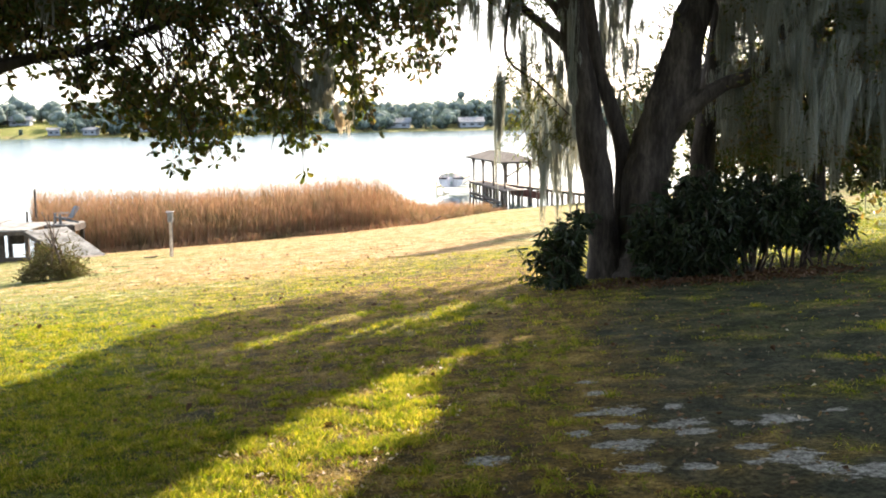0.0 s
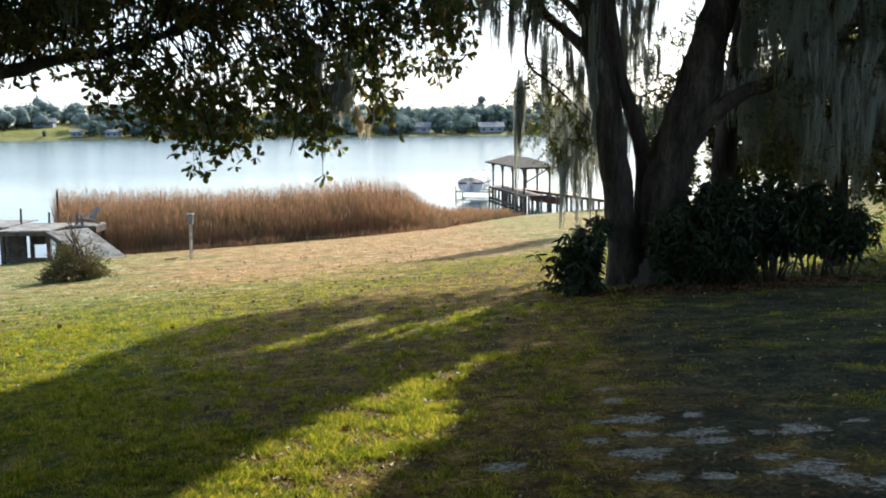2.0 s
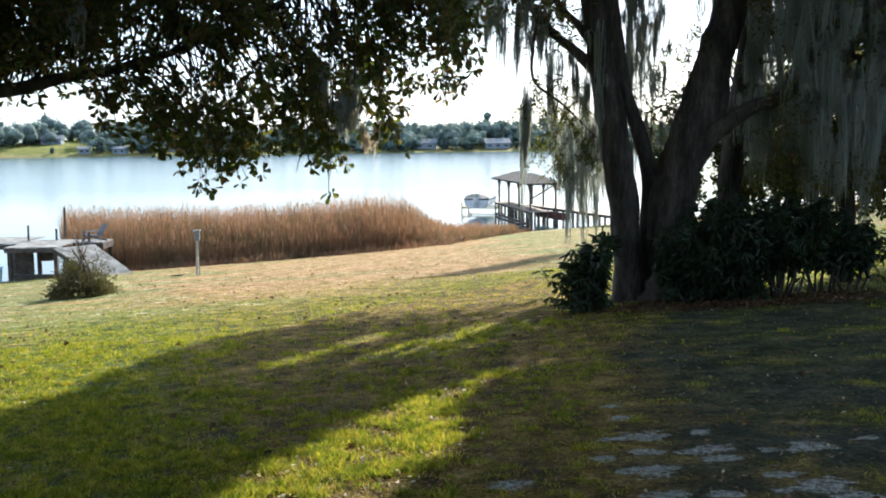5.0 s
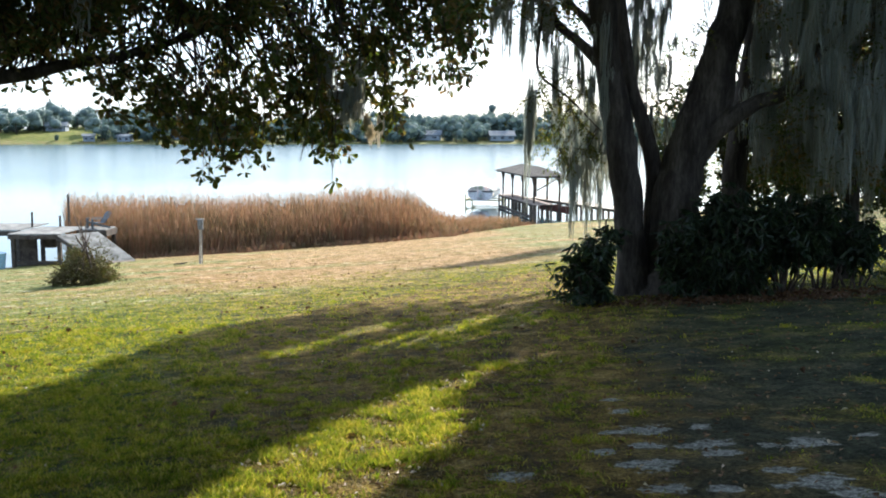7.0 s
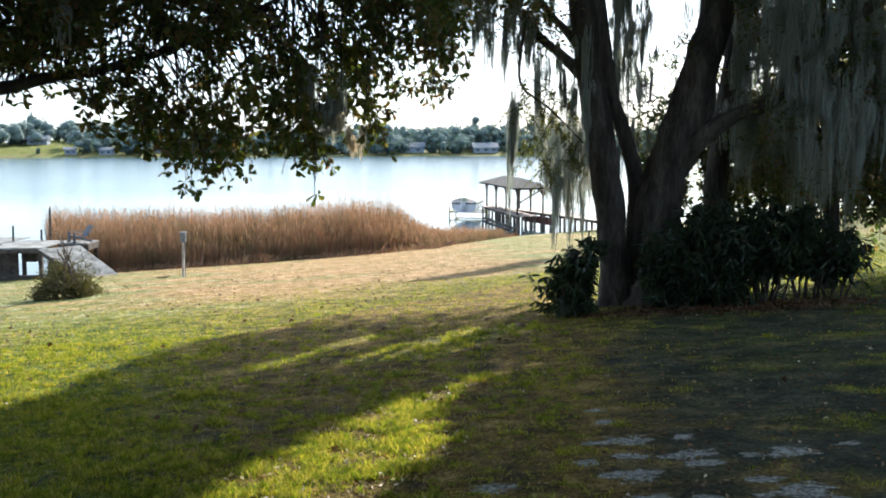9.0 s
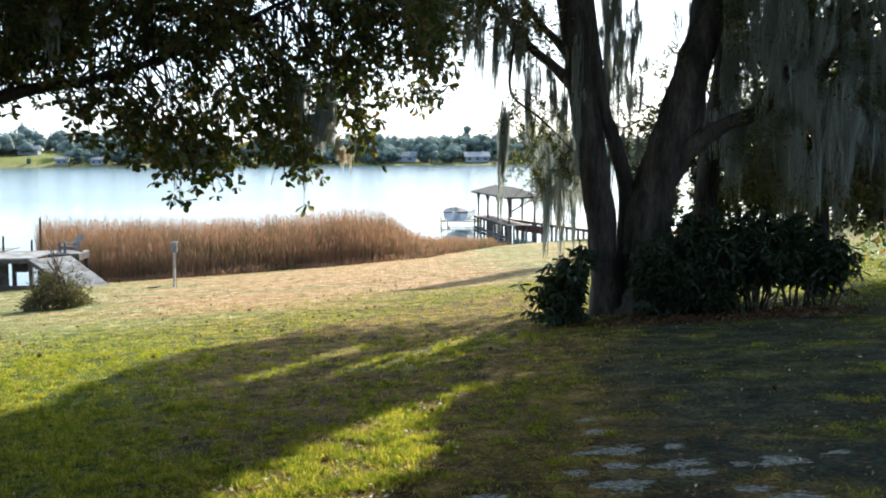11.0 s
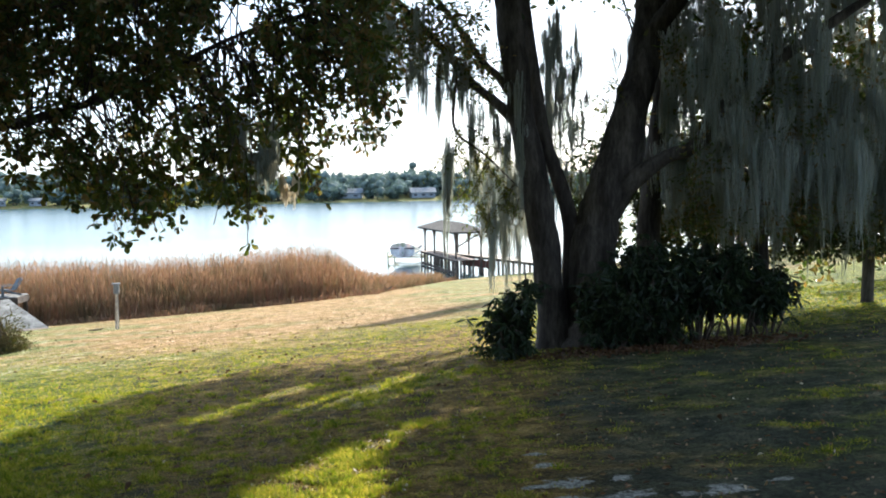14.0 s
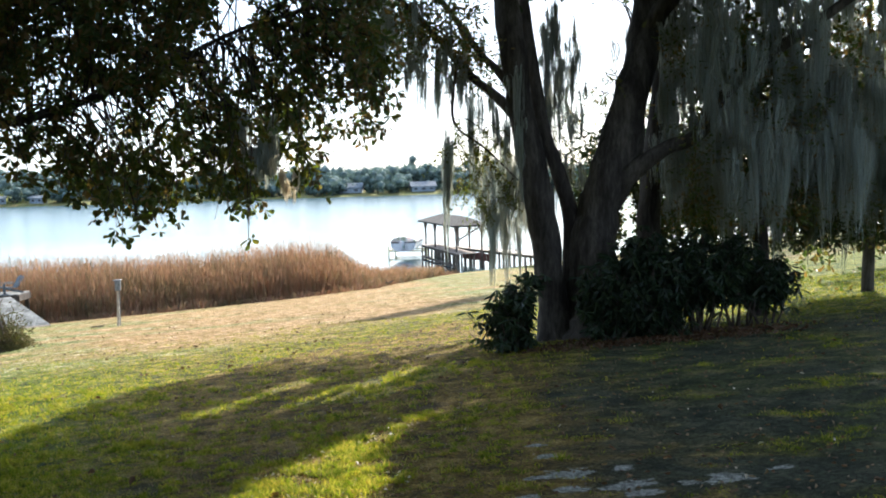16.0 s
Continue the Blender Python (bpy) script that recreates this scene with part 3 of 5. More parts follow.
def leaf_sprays(name, regions, parent, material, length, width):
    """Looser leaf sprays: (centre, spread, clumps, leaves in each)."""
    P, D = [], []
    for (cx, cy, cz), (sx, sy, sz), clumps, each in regions:
        for _ in range(clumps):
            c = np.array((cx, cy, cz)) + rng.uniform(-1, 1, 3) * np.array((sx, sy, sz))
            q = rng.normal(0, 0.11, (each, 3))
            P.append(c + q)
            D.append(unit(q))
    P, D = np.concatenate(P), np.concatenate(D)
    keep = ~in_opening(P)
    v, f = leaf_cloud(P[keep], D[keep], length, width, rng)
    return solid(name, v, f, material, parent)


def leafy_twigs(parent, starts, each, drop, material):
    """Thin drooping twigs with small leaves along them."""
    V, F, P, D = [], [], [], []
    for x, y, z in starts:
        for _ in range(each):
            a = np.array((x, y, z)) + rng.normal(0, 0.06, 3)
            way = np.array((rng.normal(0, 0.28), rng.normal(0, 0.2), -drop * rng.uniform(0.3, 1.0)))
            e = a + way
            m = (a + e) / 2 + rng.normal(0, 0.05, 3) + np.array((0, 0, 0.06))
            v, f = tube([a, m, e], [0.007, 0.005, 0.002], 4)
            F += [tuple(i + len(V) for i in q) for q in f]
            V += v
            t = rng.uniform(0.15, 1, 34)[:, None]
            c = (1 - t) ** 2 * a + 2 * t * (1 - t) * m + t ** 2 * e
            q = rng.normal(0, 1, c.shape)
            P.append(c + unit(q) * 0.02)
            D.append(unit(q) + unit(way[None]) * 0.8)
    tagged(solid("twig_growth", V, F, TWIG, parent), kind="stuff")
    v, f = leaf_cloud(np.concatenate(P), np.concatenate(D), 0.05, 0.024, rng)
    solid("foliage", v, f, material, parent)


leafy_twigs(oak, [(1.45, 14.8, 2.5), (1.5, 14.8, 2.2), (1.75, 14.8, 2.15), (1.9, 14.9, 1.95), (2.1, 14.9, 1.8), (2.3, 14.9, 1.6), (1.6, 14.8, 1.7), (1.8, 14.9, 1.4), (2.0, 15.0, 1.3), (2.15, 15.0, 2.3), (1.85, 15.0, 2.5)], 6, 0.55, OAK_LEAF_LIT)
leafy_twigs(oak, [(3.15, 15.5, 2.3), (3.2, 15.5, 2.0), (3.3, 15.5, 1.8), (3.25, 15.5, 1.5), (3.4, 15.6, 2.6), (3.75, 15.3, 3.0), (3.85, 15.2, 3.3)], 4, 0.45, OAK_LEAF_LIT)
leaf_sprays("foliage", [((7.0, 15.2, 2.2), (2.2, 1.6, 1.5), 230, 40), ((5.6, 14.6, 3.3), (0.9, 0.9, 0.8), 60, 36), ((0.95, 14.8, 3.85), (0.85, 0.6, 0.45), 110, 30), ((1.7, 14.9, 3.4), (0.4, 0.4, 0.4), 26, 26)], oak, OAK_LEAF, 0.075, 0.036)


leaf_sprays("foliage", [((7.0, 17.4, 1.3), (3.0, 0.9, 0.95), 600, 40)], oak, CROWN_LEAF, 0.11, 0.058)


def hang_moss(label, beards, group="moss beards", material=MOSS):
    for x, y, top, length, spread, strands in beards:
        length = min(length, top - 0.55) if strands != 61 else length
        clear = [in_sun(*shadow_of(Vector((x, y, top - length * k)))) for k in (0.3, 0.5, 0.7)]
        if (strands in (90, 48) and sum(clear) > 0) or (strands == 80 and sum(clear) > 2) or (strands == 150 and sum(clear) > 1 and rng.uniform() < 0.7):
            continue
        v, f = moss_beard(rng, 0, 0, 0, length, spread, strands)
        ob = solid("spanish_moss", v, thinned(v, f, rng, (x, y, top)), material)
        ob.matrix_basis = pose(x, y, top)
        tagged(ob, label, "moss", group)


# single beards that hang clear of the rest
hang_moss("grey-green beard of moss hanging from the oak", [
    (1.33, 14.8, 2.54, 1.75, 0.035, 130), (1.36, 14.8, 2.5, 1.6, 0.035, 91), (1.19, 14.8, 3.5, 1.15, 0.018, 40), (0.74, 14.8, 3.6, 0.95, 0.016, 36), (1.5, 14.8, 3.7, 1.2, 0.07, 120), (1.6, 14.8, 3.6, 1.0, 0.06, 100), (1.67, 14.9, 3.0, 1.5, 0.035, 60), (1.75, 14.9, 3.4, 2.0, 0.08, 60), (0.62, 14.6, 3.9, 0.9, 0.05, 26), (0.72, 14.6, 3.9, 1.25, 0.03, 20), (1.05, 14.7, 4.0, 1.7, 0.05, 40),
    (1.25, 14.8, 4.0, 1.6, 0.09, 60), (0.85, 14.7, 4.0, 1.0, 0.08, 40), (3.0, 15.3, 3.9, 1.7, 0.09, 60), (3.2, 15.4, 4.0, 2.2, 0.07, 50), (3.35, 15.4, 3.9, 1.4, 0.08, 40), (3.5, 15.5, 4.1, 1.2, 0.06, 30),
    (3.08, 15.4, 2.4, 1.5, 0.07, 40), (3.4, 15.6, 1.9, 0.9, 0.08, 40), (2.15, 15.0, 2.7, 1.9, 0.12, 80), (2.4, 15.2, 2.3, 1.9, 0.12, 80), (1.95, 14.9, 2.2, 1.6, 0.1, 70)])
hang_moss("grey-green beard of moss hanging from the oak", [
    (rng.uniform(1.35, 2.75), rng.uniform(15.2, 16.2), rng.uniform(2.0, 4.2), rng.uniform(1.0, 2.3), rng.uniform(0.05, 0.12), 90) for _ in range(30)] + [
    (rng.uniform(2.95, 3.6), rng.uniform(15.3, 15.9), rng.uniform(2.0, 4.4), rng.uniform(0.6, 1.6), rng.uniform(0.02, 0.055), 34) for _ in range(24)] + [
    (rng.uniform(1.95, 2.85), rng.uniform(15.6, 17.2), rng.uniform(1.2, 2.9), rng.uniform(0.8, 2.2), rng.uniform(0.04, 0.09), 48) for _ in range(28)] + [
    (rng.uniform(6.9, 9.0), rng.uniform(16.6, 17.6), rng.uniform(1.2, 1.9), rng.uniform(1.1, 1.9), rng.uniform(0.05, 0.10), 61) for _ in range(24)] + [
    (rng.uniform(2.5, 2.75), rng.uniform(15.5, 16.1), rng.uniform(1.9, 2.6), rng.uniform(1.4, 1.8), rng.uniform(0.04, 0.07), 61) for _ in range(3)] + [
    (rng.uniform(2.15, 3.1), rng.uniform(17.0, 18.4), rng.uniform(1.5, 2.4), rng.uniform(1.1, 1.9), rng.uniform(0.04, 0.08), 61) for _ in range(14)] + [
    (rng.uniform(0.2, 1.4), rng.uniform(14.2, 15.4), rng.uniform(3.9, 4.6), rng.uniform(0.7, 1.6), rng.uniform(0.03, 0.09), 50) for _ in range(16)])
hang_moss("grey-green beard of moss close beside the oak trunk", [
    (rng.uniform(1.55, 2.6), rng.uniform(14.7, 16.0), rng.uniform(1.7, 3.7), rng.uniform(0.8, 1.8), rng.uniform(0.03, 0.07), 80) for _ in range(26)] + [
    (rng.uniform(0.2, 1.5), rng.uniform(14.4, 15.2), rng.uniform(3.3, 3.9), rng.uniform(0.4, 0.95), rng.uniform(0.03, 0.05), 60) for _ in range(10)] + [
    (rng.uniform(1.95, 2.68), rng.uniform(15.2, 15.9), rng.uniform(1.5, 2.5), rng.uniform(1.3, 2.1), rng.uniform(0.04, 0.07), 61) for _ in range(14)] + [
    (rng.uniform(2.92, 3.25), rng.uniform(15.3, 15.7), rng.uniform(2.6, 4.6), rng.uniform(0.8, 1.7), rng.uniform(0.03, 0.06), 85) for _ in range(10)])
# the thick curtain of moss on the outer boughs
hang_moss("dense curtain of grey-green moss under the oak boughs", [
    (rng.uniform(4.7, 8.9), rng.uniform(13.4, 15.2), rng.uniform(2.2, 3.8) if i % 2 else rng.uniform(3.4, 5.4), rng.uniform(0.7, 1.9), rng.uniform(0.06, 0.16), 150) for i in range(116)], "moss curtain")

V, F = [], []


def hang_behind(number, ys, tops, lengths, spreads, strands, bottom):
    for _ in range(number):
        top = rng.uniform(*tops)
        v, f = moss_beard(rng, rng.uniform(4.9, 9.6), rng.uniform(*ys), top, min(rng.uniform(*lengths), top - rng.uniform(*bottom)), rng.uniform(*spreads), strands)
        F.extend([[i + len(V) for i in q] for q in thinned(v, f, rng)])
        V.extend(v)


hang_behind(75, (14.6, 15.6), (1.4, 2.7), (0.8, 1.8), (0.05, 0.13), 90, (0.3, 0.9))
hang_behind(80, (15.8, 17.8), (1.3, 2.8), (0.8, 1.9), (0.1, 0.22), 120, (0.1, 0.75))
hang_behind(100, (15.0, 18.2), (2.6, 5.4), (1.0, 2.4), (0.12, 0.26), 110, (0.4, 0.9))
tagged(solid("moss_fringe", V, F, MOSS), "low fringe of grey-green moss behind the shrubs", "moss", kind="stuff")

# ---- shrubs under the oak ----


def shrub(x, y, rx, ry, height, canes, seed, label, low=0.3, lean=0.0):
    """Arching canes from one foot, with whorls of long drooping leaves on their upper part."""
    r = np.random.default_rng(seed)
    z = land(x, y)
    ob = thing("shrub", (x, y, z - 0.03), label, "shrub", "shrubs under the oak")
    P, D = [], []
    for i in range(canes):
        a, q = i * 2.4 + seed, math.sqrt(r.uniform(0.03, 1.0))
        out = np.array((math.cos(a) * rx * q - lean * r.uniform(0, 1), math.sin(a) * ry * q, 0.0))
        h = height * (1 - 0.3 * q * q) * (r.uniform(0.75, 1.04) if r.uniform() < 0.6 or low > 0.3 else r.uniform(0.3, 0.75))
        h *= 1 - (0.6 * min(1.0, max(0.0, -out[0] / (lean + rx))) if lean else 0)
        up = np.array((0, 0, 1.0))
        if i % 4 == 0 or i < 3:
            foot, thick = out * r.uniform(0.1, 0.4) - up * 0.05, r.uniform(0.017, 0.026)
            main = foot + (out - foot) * 0.3 + up * h * r.uniform(0.28, 0.5) + r.normal(0, 0.05, 3) * np.array((1, 1, 0.3))
            way = [foot, main, foot + (out - foot) * 0.75 + up * h * 0.9, out * 1.1 + up * h * r.uniform(0.72, 1.0)]
        else:
            foot, thick = main + r.normal(0, 0.02, 3), 0.011
            way = [foot, foot + (out - foot) * 0.4 + up * max(0.05, (h - foot[2]) * 0.6) + r.normal(0, 0.04, 3), foot + (out - foot) * 0.8 + up * max(0.05, h - foot[2]) * 0.95, out * 1.1 + up * max(0.25, h * r.uniform(0.72, 1.0))]
        limb("stem", way, [thick, thick * 0.75, thick * 0.5, 0.004], ob, 5, 0.2, i, TWIG)
        for t in np.arange((low if i % 4 == 0 or i < 3 else 0.3 * low) + 0.15 * r.uniform(), 1.001, 0.1 / max(0.5, h)):
            k = min(2, int(t * 3))
            c = way[k] + (way[k + 1] - way[k]) * (t * 3 - k) + r.normal(0, 0.05, 3)
            m = r.integers(6, 10)
            b = r.uniform(0, 2 * math.pi, m)
            P.append(np.repeat(c[None], m, 0))
            D.append(np.stack([np.cos(b), np.sin(b), r.uniform(-1.3, 0.1, m) + 0.6 * (t > 0.95)], 1))
    v, f = leaf_cloud(np.concatenate(P), np.concatenate(D), 0.165, 0.04, r, 0.35, 0.2, 0.22)
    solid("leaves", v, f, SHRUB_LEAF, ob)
    return ob


shrub(2.36, 14.05, 0.36, 0.45, 1.45, 40, 3, "dark green shrub with long drooping leaves leaning from the oak trunk", 0.1, 0.66)
shrub(3.6, 13.95, 0.55, 0.5, 1.4, 50, 4, "dense dark green shrub with long drooping leaves under the oak", 0.05)
shrub(4.25, 14.05, 0.78, 0.6, 1.8, 74, 5, "tall dense dark green shrub with long drooping leaves", 0.05)
shrub(5.0, 14.2, 0.74, 0.6, 1.72, 52, 6, "dark green shrub with bare stems showing below", 0.35)
shrub(5.66, 14.4, 0.62, 0.6, 1.6, 36, 8, "open dark green shrub with thin bare stems", 0.5)
shrub(6.1, 14.45, 0.55, 0.55, 1.32, 28, 9, "small open dark green shrub with drooping leaf tips", 0.55)

# ---- the tree whose boughs hang over the view ----
near = thing("oak_tree", (0, 0, 0), "leafy oak with a long low limb and drooping dark boughs", "tree")
gz = land(-6.6, 5.4)
limb("trunk", [(-6.6, 5.4, gz - 0.3), (-6.6, 5.4, gz + 0.6), (-6.5, 5.5, gz + 1.8), (-6.4, 5.6, 2.6), (-6.2, 5.9, 4.5), (-5.8, 6.2, 6.5)], [0.5, 0.36, 0.31, 0.28, 0.2, 0.1], near, 14, 0.15, 21)
LONG_BOUGHS = [[(-6.4, 5.6, 1.1), (-5.3, 6.4, 1.75), (-4.2, 6.9, 1.92), (-3.13, 7, 1.98), (-2.65, 7, 2.07), (-2.13, 7.0, 2.16), (-1.5, 7.1, 2.4), (-0.8, 7.2, 2.75), (0.1, 7.2, 3.0)],
         [(-6.3, 5.7, 2.6), (-4.6, 6.4, 2.9), (-3.0, 6.9, 2.9), (-1.6, 7.3, 3.0), (-0.3, 7.5, 3.1)], [(-6.3, 5.7, 3.2), (-4.4, 7.2, 3.6), (-2.6, 7.9, 3.5), (-0.9, 8.1, 3.5)]]
for i, L in enumerate(LONG_BOUGHS):
    limb("bough", L, [0.09 * (1 - k / (len(L) - 1)) ** 1.6 + 0.012 for k in range(len(L))], near, 8, 0.12, 30 + i)


def near_boughs():
    r = np.random.default_rng(12)
    low = [(-4.5, 2.0), (-3.14, 1.95), (-2.73, 2.03), (-2.3, 2.0), (-2.18, 1.75), (-1.99, 1.5), (-1.79, 1.5), (-1.55, 1.27), (-1.35, 1.38), (-1.06, 1.5), (-0.9, 1.41), (-0.73, 1.24), (-0.62, 1.62),
           (-0.42, 1.74), (-0.32, 1.55), (-0.24, 1.82), (-0.08, 1.95), (0.02, 1.86), (0.2, 1.9), (0.26, 2.1), (0.3, 2.6), (0.45, 3.2)]
    ends = [(-1.55, 1.3), (-1.6, 1.36), (-1.45, 1.4), (-0.74, 1.26), (-0.8, 1.36), (-0.7, 1.42), (-0.33, 1.57), (-0.36, 1.68), (0.2, 1.95), (0.16, 2.0), (0.05, 1.9), (-1.97, 1.54), (-1.2, 1.48), (-1.05, 1.52),
            (-0.3, 1.58), (-0.32, 1.6), (-0.28, 1.62), (-0.34, 1.64), (-0.4, 1.72), (-0.45, 1.8), (-0.2, 1.9), (-0.55, 1.95), (-2.55, 1.97), (-2.9, 1.97), (-1.85, 1.55), (-0.92, 1.45), (0.22, 2.3), (0.2, 2.15), (-1.7, 1.42), (-1.35, 1.44)]
    ends += [(r.uniform(-4.6, -1.2), r.uniform(2.15, 3.5)) for _ in range(190)]
    for _ in range(60):
        x = r.uniform(-2.25, 0.28)
        ends.append((x, interp(x, low) + r.uniform(0.0, 0.14)))
    while len(ends) < 740:
        x = r.uniform(-4.2, 0.3)
        z0 = interp(x, low) + 0.04
        ends.append((x, z0 + abs(r.normal(0, 0.5)) if r.uniform() < 0.5 else r.uniform(z0, 3.5)))
    P, D, P2, D2, V, F = [], [], [], [], [], []
    for x, z in ends:
        y = 7.0 + r.normal(0, 0.45)
        L = LONG_BOUGHS[0] if (z < 2.0 or r.uniform() < 0.4) else LONG_BOUGHS[r.integers(1, 3)]
        pts = np.array(L)
        u = x - r.uniform(-0.1, 0.6)
        a = np.array([np.interp(u, pts[:, 0], pts[:, i]) for i in range(3)])
        e = np.array((x, y, z))
        m = (a + e) / 2 + np.array((0, 0, 0.12)) + r.normal(0, 0.06, 3)
        v, f = tube([a, m, e], [0.008, 0.005, 0.0025], 4)
        F += [tuple(i + len(V) for i in q) for q in f]
        V += v
        k = 5 if z < 1.95 else 6 if z < 2.3 else 12
        t = r.uniform(0.3, 1.0, k) ** 0.6
        c = ((1 - t) ** 2)[:, None] * a + (2 * t * (1 - t))[:, None] * m + (t ** 2)[:, None] * e
        c = np.where((t > 0.55)[:, None], c, e + (m - e) * r.uniform(0, 1, (k, 1)) * 0.5) + r.normal(0, 0.05, (k, 3))
        c = np.repeat(c, 7, 0)
        d = unit(r.normal(0, 1, c.shape) + (e - m) / max(0.05, np.linalg.norm(e - m)) * 0.7)
        sun_tinted = r.uniform() < (0.5 if z < 1.6 else 0.3 if z < 1.9 else 0.08)
        (P2 if sun_tinted else P).append(c + d * 0.012)
        (D2 if sun_tinted else D).append(d)
    tagged(solid("twig_growth", V, F, TWIG, near), kind="stuff")
    P, D = np.concatenate(P), np.concatenate(D)
    # a gap where the sun reaches the pale tuft of moss
    k = (P[:, 1] - 6.7) / SUN.y
    ax, az = P[:, 0] - SUN.x * k, P[:, 2] - SUN.z * k
    gap = (k > -0.1) & (np.abs(ax + 0.52) < 0.12) & (az > 1.52) & (az < 1.86)
    gap |= (P[:, 1] < 6.75) & (np.abs(P[:, 0] * 6.7 / P[:, 1] + 0.52) < 0.09) & (P[:, 2] < 1.86) & (P[:, 2] > 1.5)
    P, D = P[~gap], D[~gap]
    v, f = round_leaves(P, D, 0.062, 0.031, r, 0.2)
    solid("foliage", v, f, OAK_LEAF, near)
    # unseen crown leaves overhead, added to cut the sky light
    U = []
    while len(U) < 18000:
        c = Vector((r.uniform(-13, 3), r.uniform(-6, 12), r.uniform(4.2, 9)))
        if c.z < 2.3 + 0.24 * c.y:
            continue
        for _ in range(24):
            p = c + Vector(r.normal(0, 0.42, 3))
            if not in_sun(*shadow_of(p)):
                U.append(tuple(p))
    # unseen leaves off to the left, added to darken the lawn's shade
    while len(U) < 38000:
        c = Vector((r.uniform(-13, -3), r.uniform(-1, 13), r.uniform(0.8, 6)))
        if c.x > -0.62 * c.y - 1.7 or (c.x > -4.5 and c.z < 1.8):
            continue
        U += [tuple(c + Vector(r.normal(0, 0.4, 3))) for _ in range(24)]
    while len(U) < 46000:
        c = Vector((r.uniform(-11, 0.5), r.uniform(-1, 9), r.uniform(4.6, 9)))
        if c.z < 2.3 + 0.24 * c.y:
            continue
        for _ in range(24):
            p = c + Vector(r.normal(0, 0.42, 3))
            if not in_sun(*shadow_of(p)):
                U.append(tuple(p))
    # unseen leaves above and behind the camera, added to block more sky
    while len(U) < 52000:
        c = Vector((r.uniform(-11, 9), r.uniform(-8, 0.5), r.uniform(5.0, 9)))
        U += [tuple(c + Vector(r.normal(0, 0.42, 3))) for _ in range(24)]
    while len(U) < 58000:
        c = Vector((r.uniform(-10, -0.5), r.uniform(-7, -1.5), r.uniform(0.9, 5)))
        U += [tuple(c + Vector(r.normal(0, 0.42, 3))) for _ in range(24)]
    U = np.array(U)
    k = (U[:, 1] - 6.7) / SUN.y
    U = U[~((k > 0) & (np.abs(U[:, 0] - SUN.x * k + 0.52) < 0.3) & (np.abs(U[:, 2] - SUN.z * k - 1.69) < 0.35))]
    v, f = leaf_cloud(U, r.normal(0, 1, U.shape), 0.30, 0.19, r)
    solid("crown", v, f, CROWN_LEAF, near)
    v, f = round_leaves(np.concatenate(P2), np.concatenate(D2), 0.068, 0.035, r, 0.2)
    solid("foliage", v, f, OAK_LEAF_LIT, near, label="oak leaves tinted as if sunlit")


near_boughs()
hang_moss("cream tuft of moss brightened as if sunlit, hanging among the oak leaves", [(-0.555, 6.7, 1.84, 0.2, 0.012, 26), (-0.53, 6.7, 1.80, 0.26, 0.010, 26), (-0.505, 6.71, 1.74, 0.26, 0.009, 26), (-0.485, 6.7, 1.68, 0.24, 0.007, 18), (-0.43, 6.7, 1.78, 0.26, 0.008, 20)], "moss in the near oak", SUNLIT_MOSS)
hang_moss("grey veil of moss hanging among the oak leaves", [(-0.64, 6.75, 2.0, 0.5, 0.03, 90), (-0.70, 6.8, 1.95, 0.42, 0.03, 70), (-0.78, 6.8, 2.2, 0.5, 0.025, 60), (-0.58, 6.8, 2.15, 0.45, 0.025, 60),
                                                            (-2.4, 6.6, 2.6, 0.45, 0.06, 70), (0.2, 6.9, 2.75, 0.35, 0.02, 40)], "moss in the near oak")

# ---- trees behind, to the right ----


def back_tree(x, y, height, radius, seed, leaves, trunk=0.14, low=0.25, reach=None):
    r = np.random.default_rng(seed)
    z = land(x, y)
    ob = thing("tree", (x, y, z - 0.1), "slender shade tree with a spreading crown on the lawn", "tree", "trees behind the oak")
    limb("trunk", [(0, 0, -0.1), (0.05, 0, height * 0.25), (-0.08, 0.05, height * 0.55), (0.1, 0, height * 0.9)], [trunk * 1.4, trunk, trunk * 0.75, trunk * 0.25], ob, 8, 0.15, seed)
    P = []
    for i in range(12):
        a = i * 2.4
        h = height * r.uniform(low, 0.8)
        e = np.array((math.cos(a) * radius * r.uniform(0.5, 1), math.sin(a) * radius * r.uniform(0.5, 1), h + height * r.uniform(0.0, 0.2)))
        limb("bough", [(0, 0, h * 0.85), e * 0.5 + np.array((0, 0, h * 0.5)), e], [trunk * 0.4, trunk * 0.25, 0.02], ob, 5, 0.1, i)
        for _ in range(leaves // 12 // 20):
            c = e * r.uniform(0.35, 1.1) + np.array((0, 0, h * 0.3)) * r.uniform(0, 1) + r.normal(0, radius * 0.18, 3)
            P.append(c + r.normal(0, 0.25, (20, 3)))
    P = np.concatenate(P)
    # a high leafy bough out of view, added only for its shadow
    if reach:
        a, b = [np.array(q) - np.array((x, y, z)) for q in reach]
        limb("bough", [a, (a + b) / 2, b], [0.04, 0.09, 0.04], ob, 6, 0.1, 3)
        P = np.concatenate([a + (b - a) * r.uniform(0, 1) + r.normal(0, 0.3, (20, 3)) for _ in range(leaves // 20)])
    v, f = leaf_cloud(P, r.normal(0, 1, P.shape), 0.16, 0.09, r)
    solid("crown", v, f, OAK_LEAF, ob)


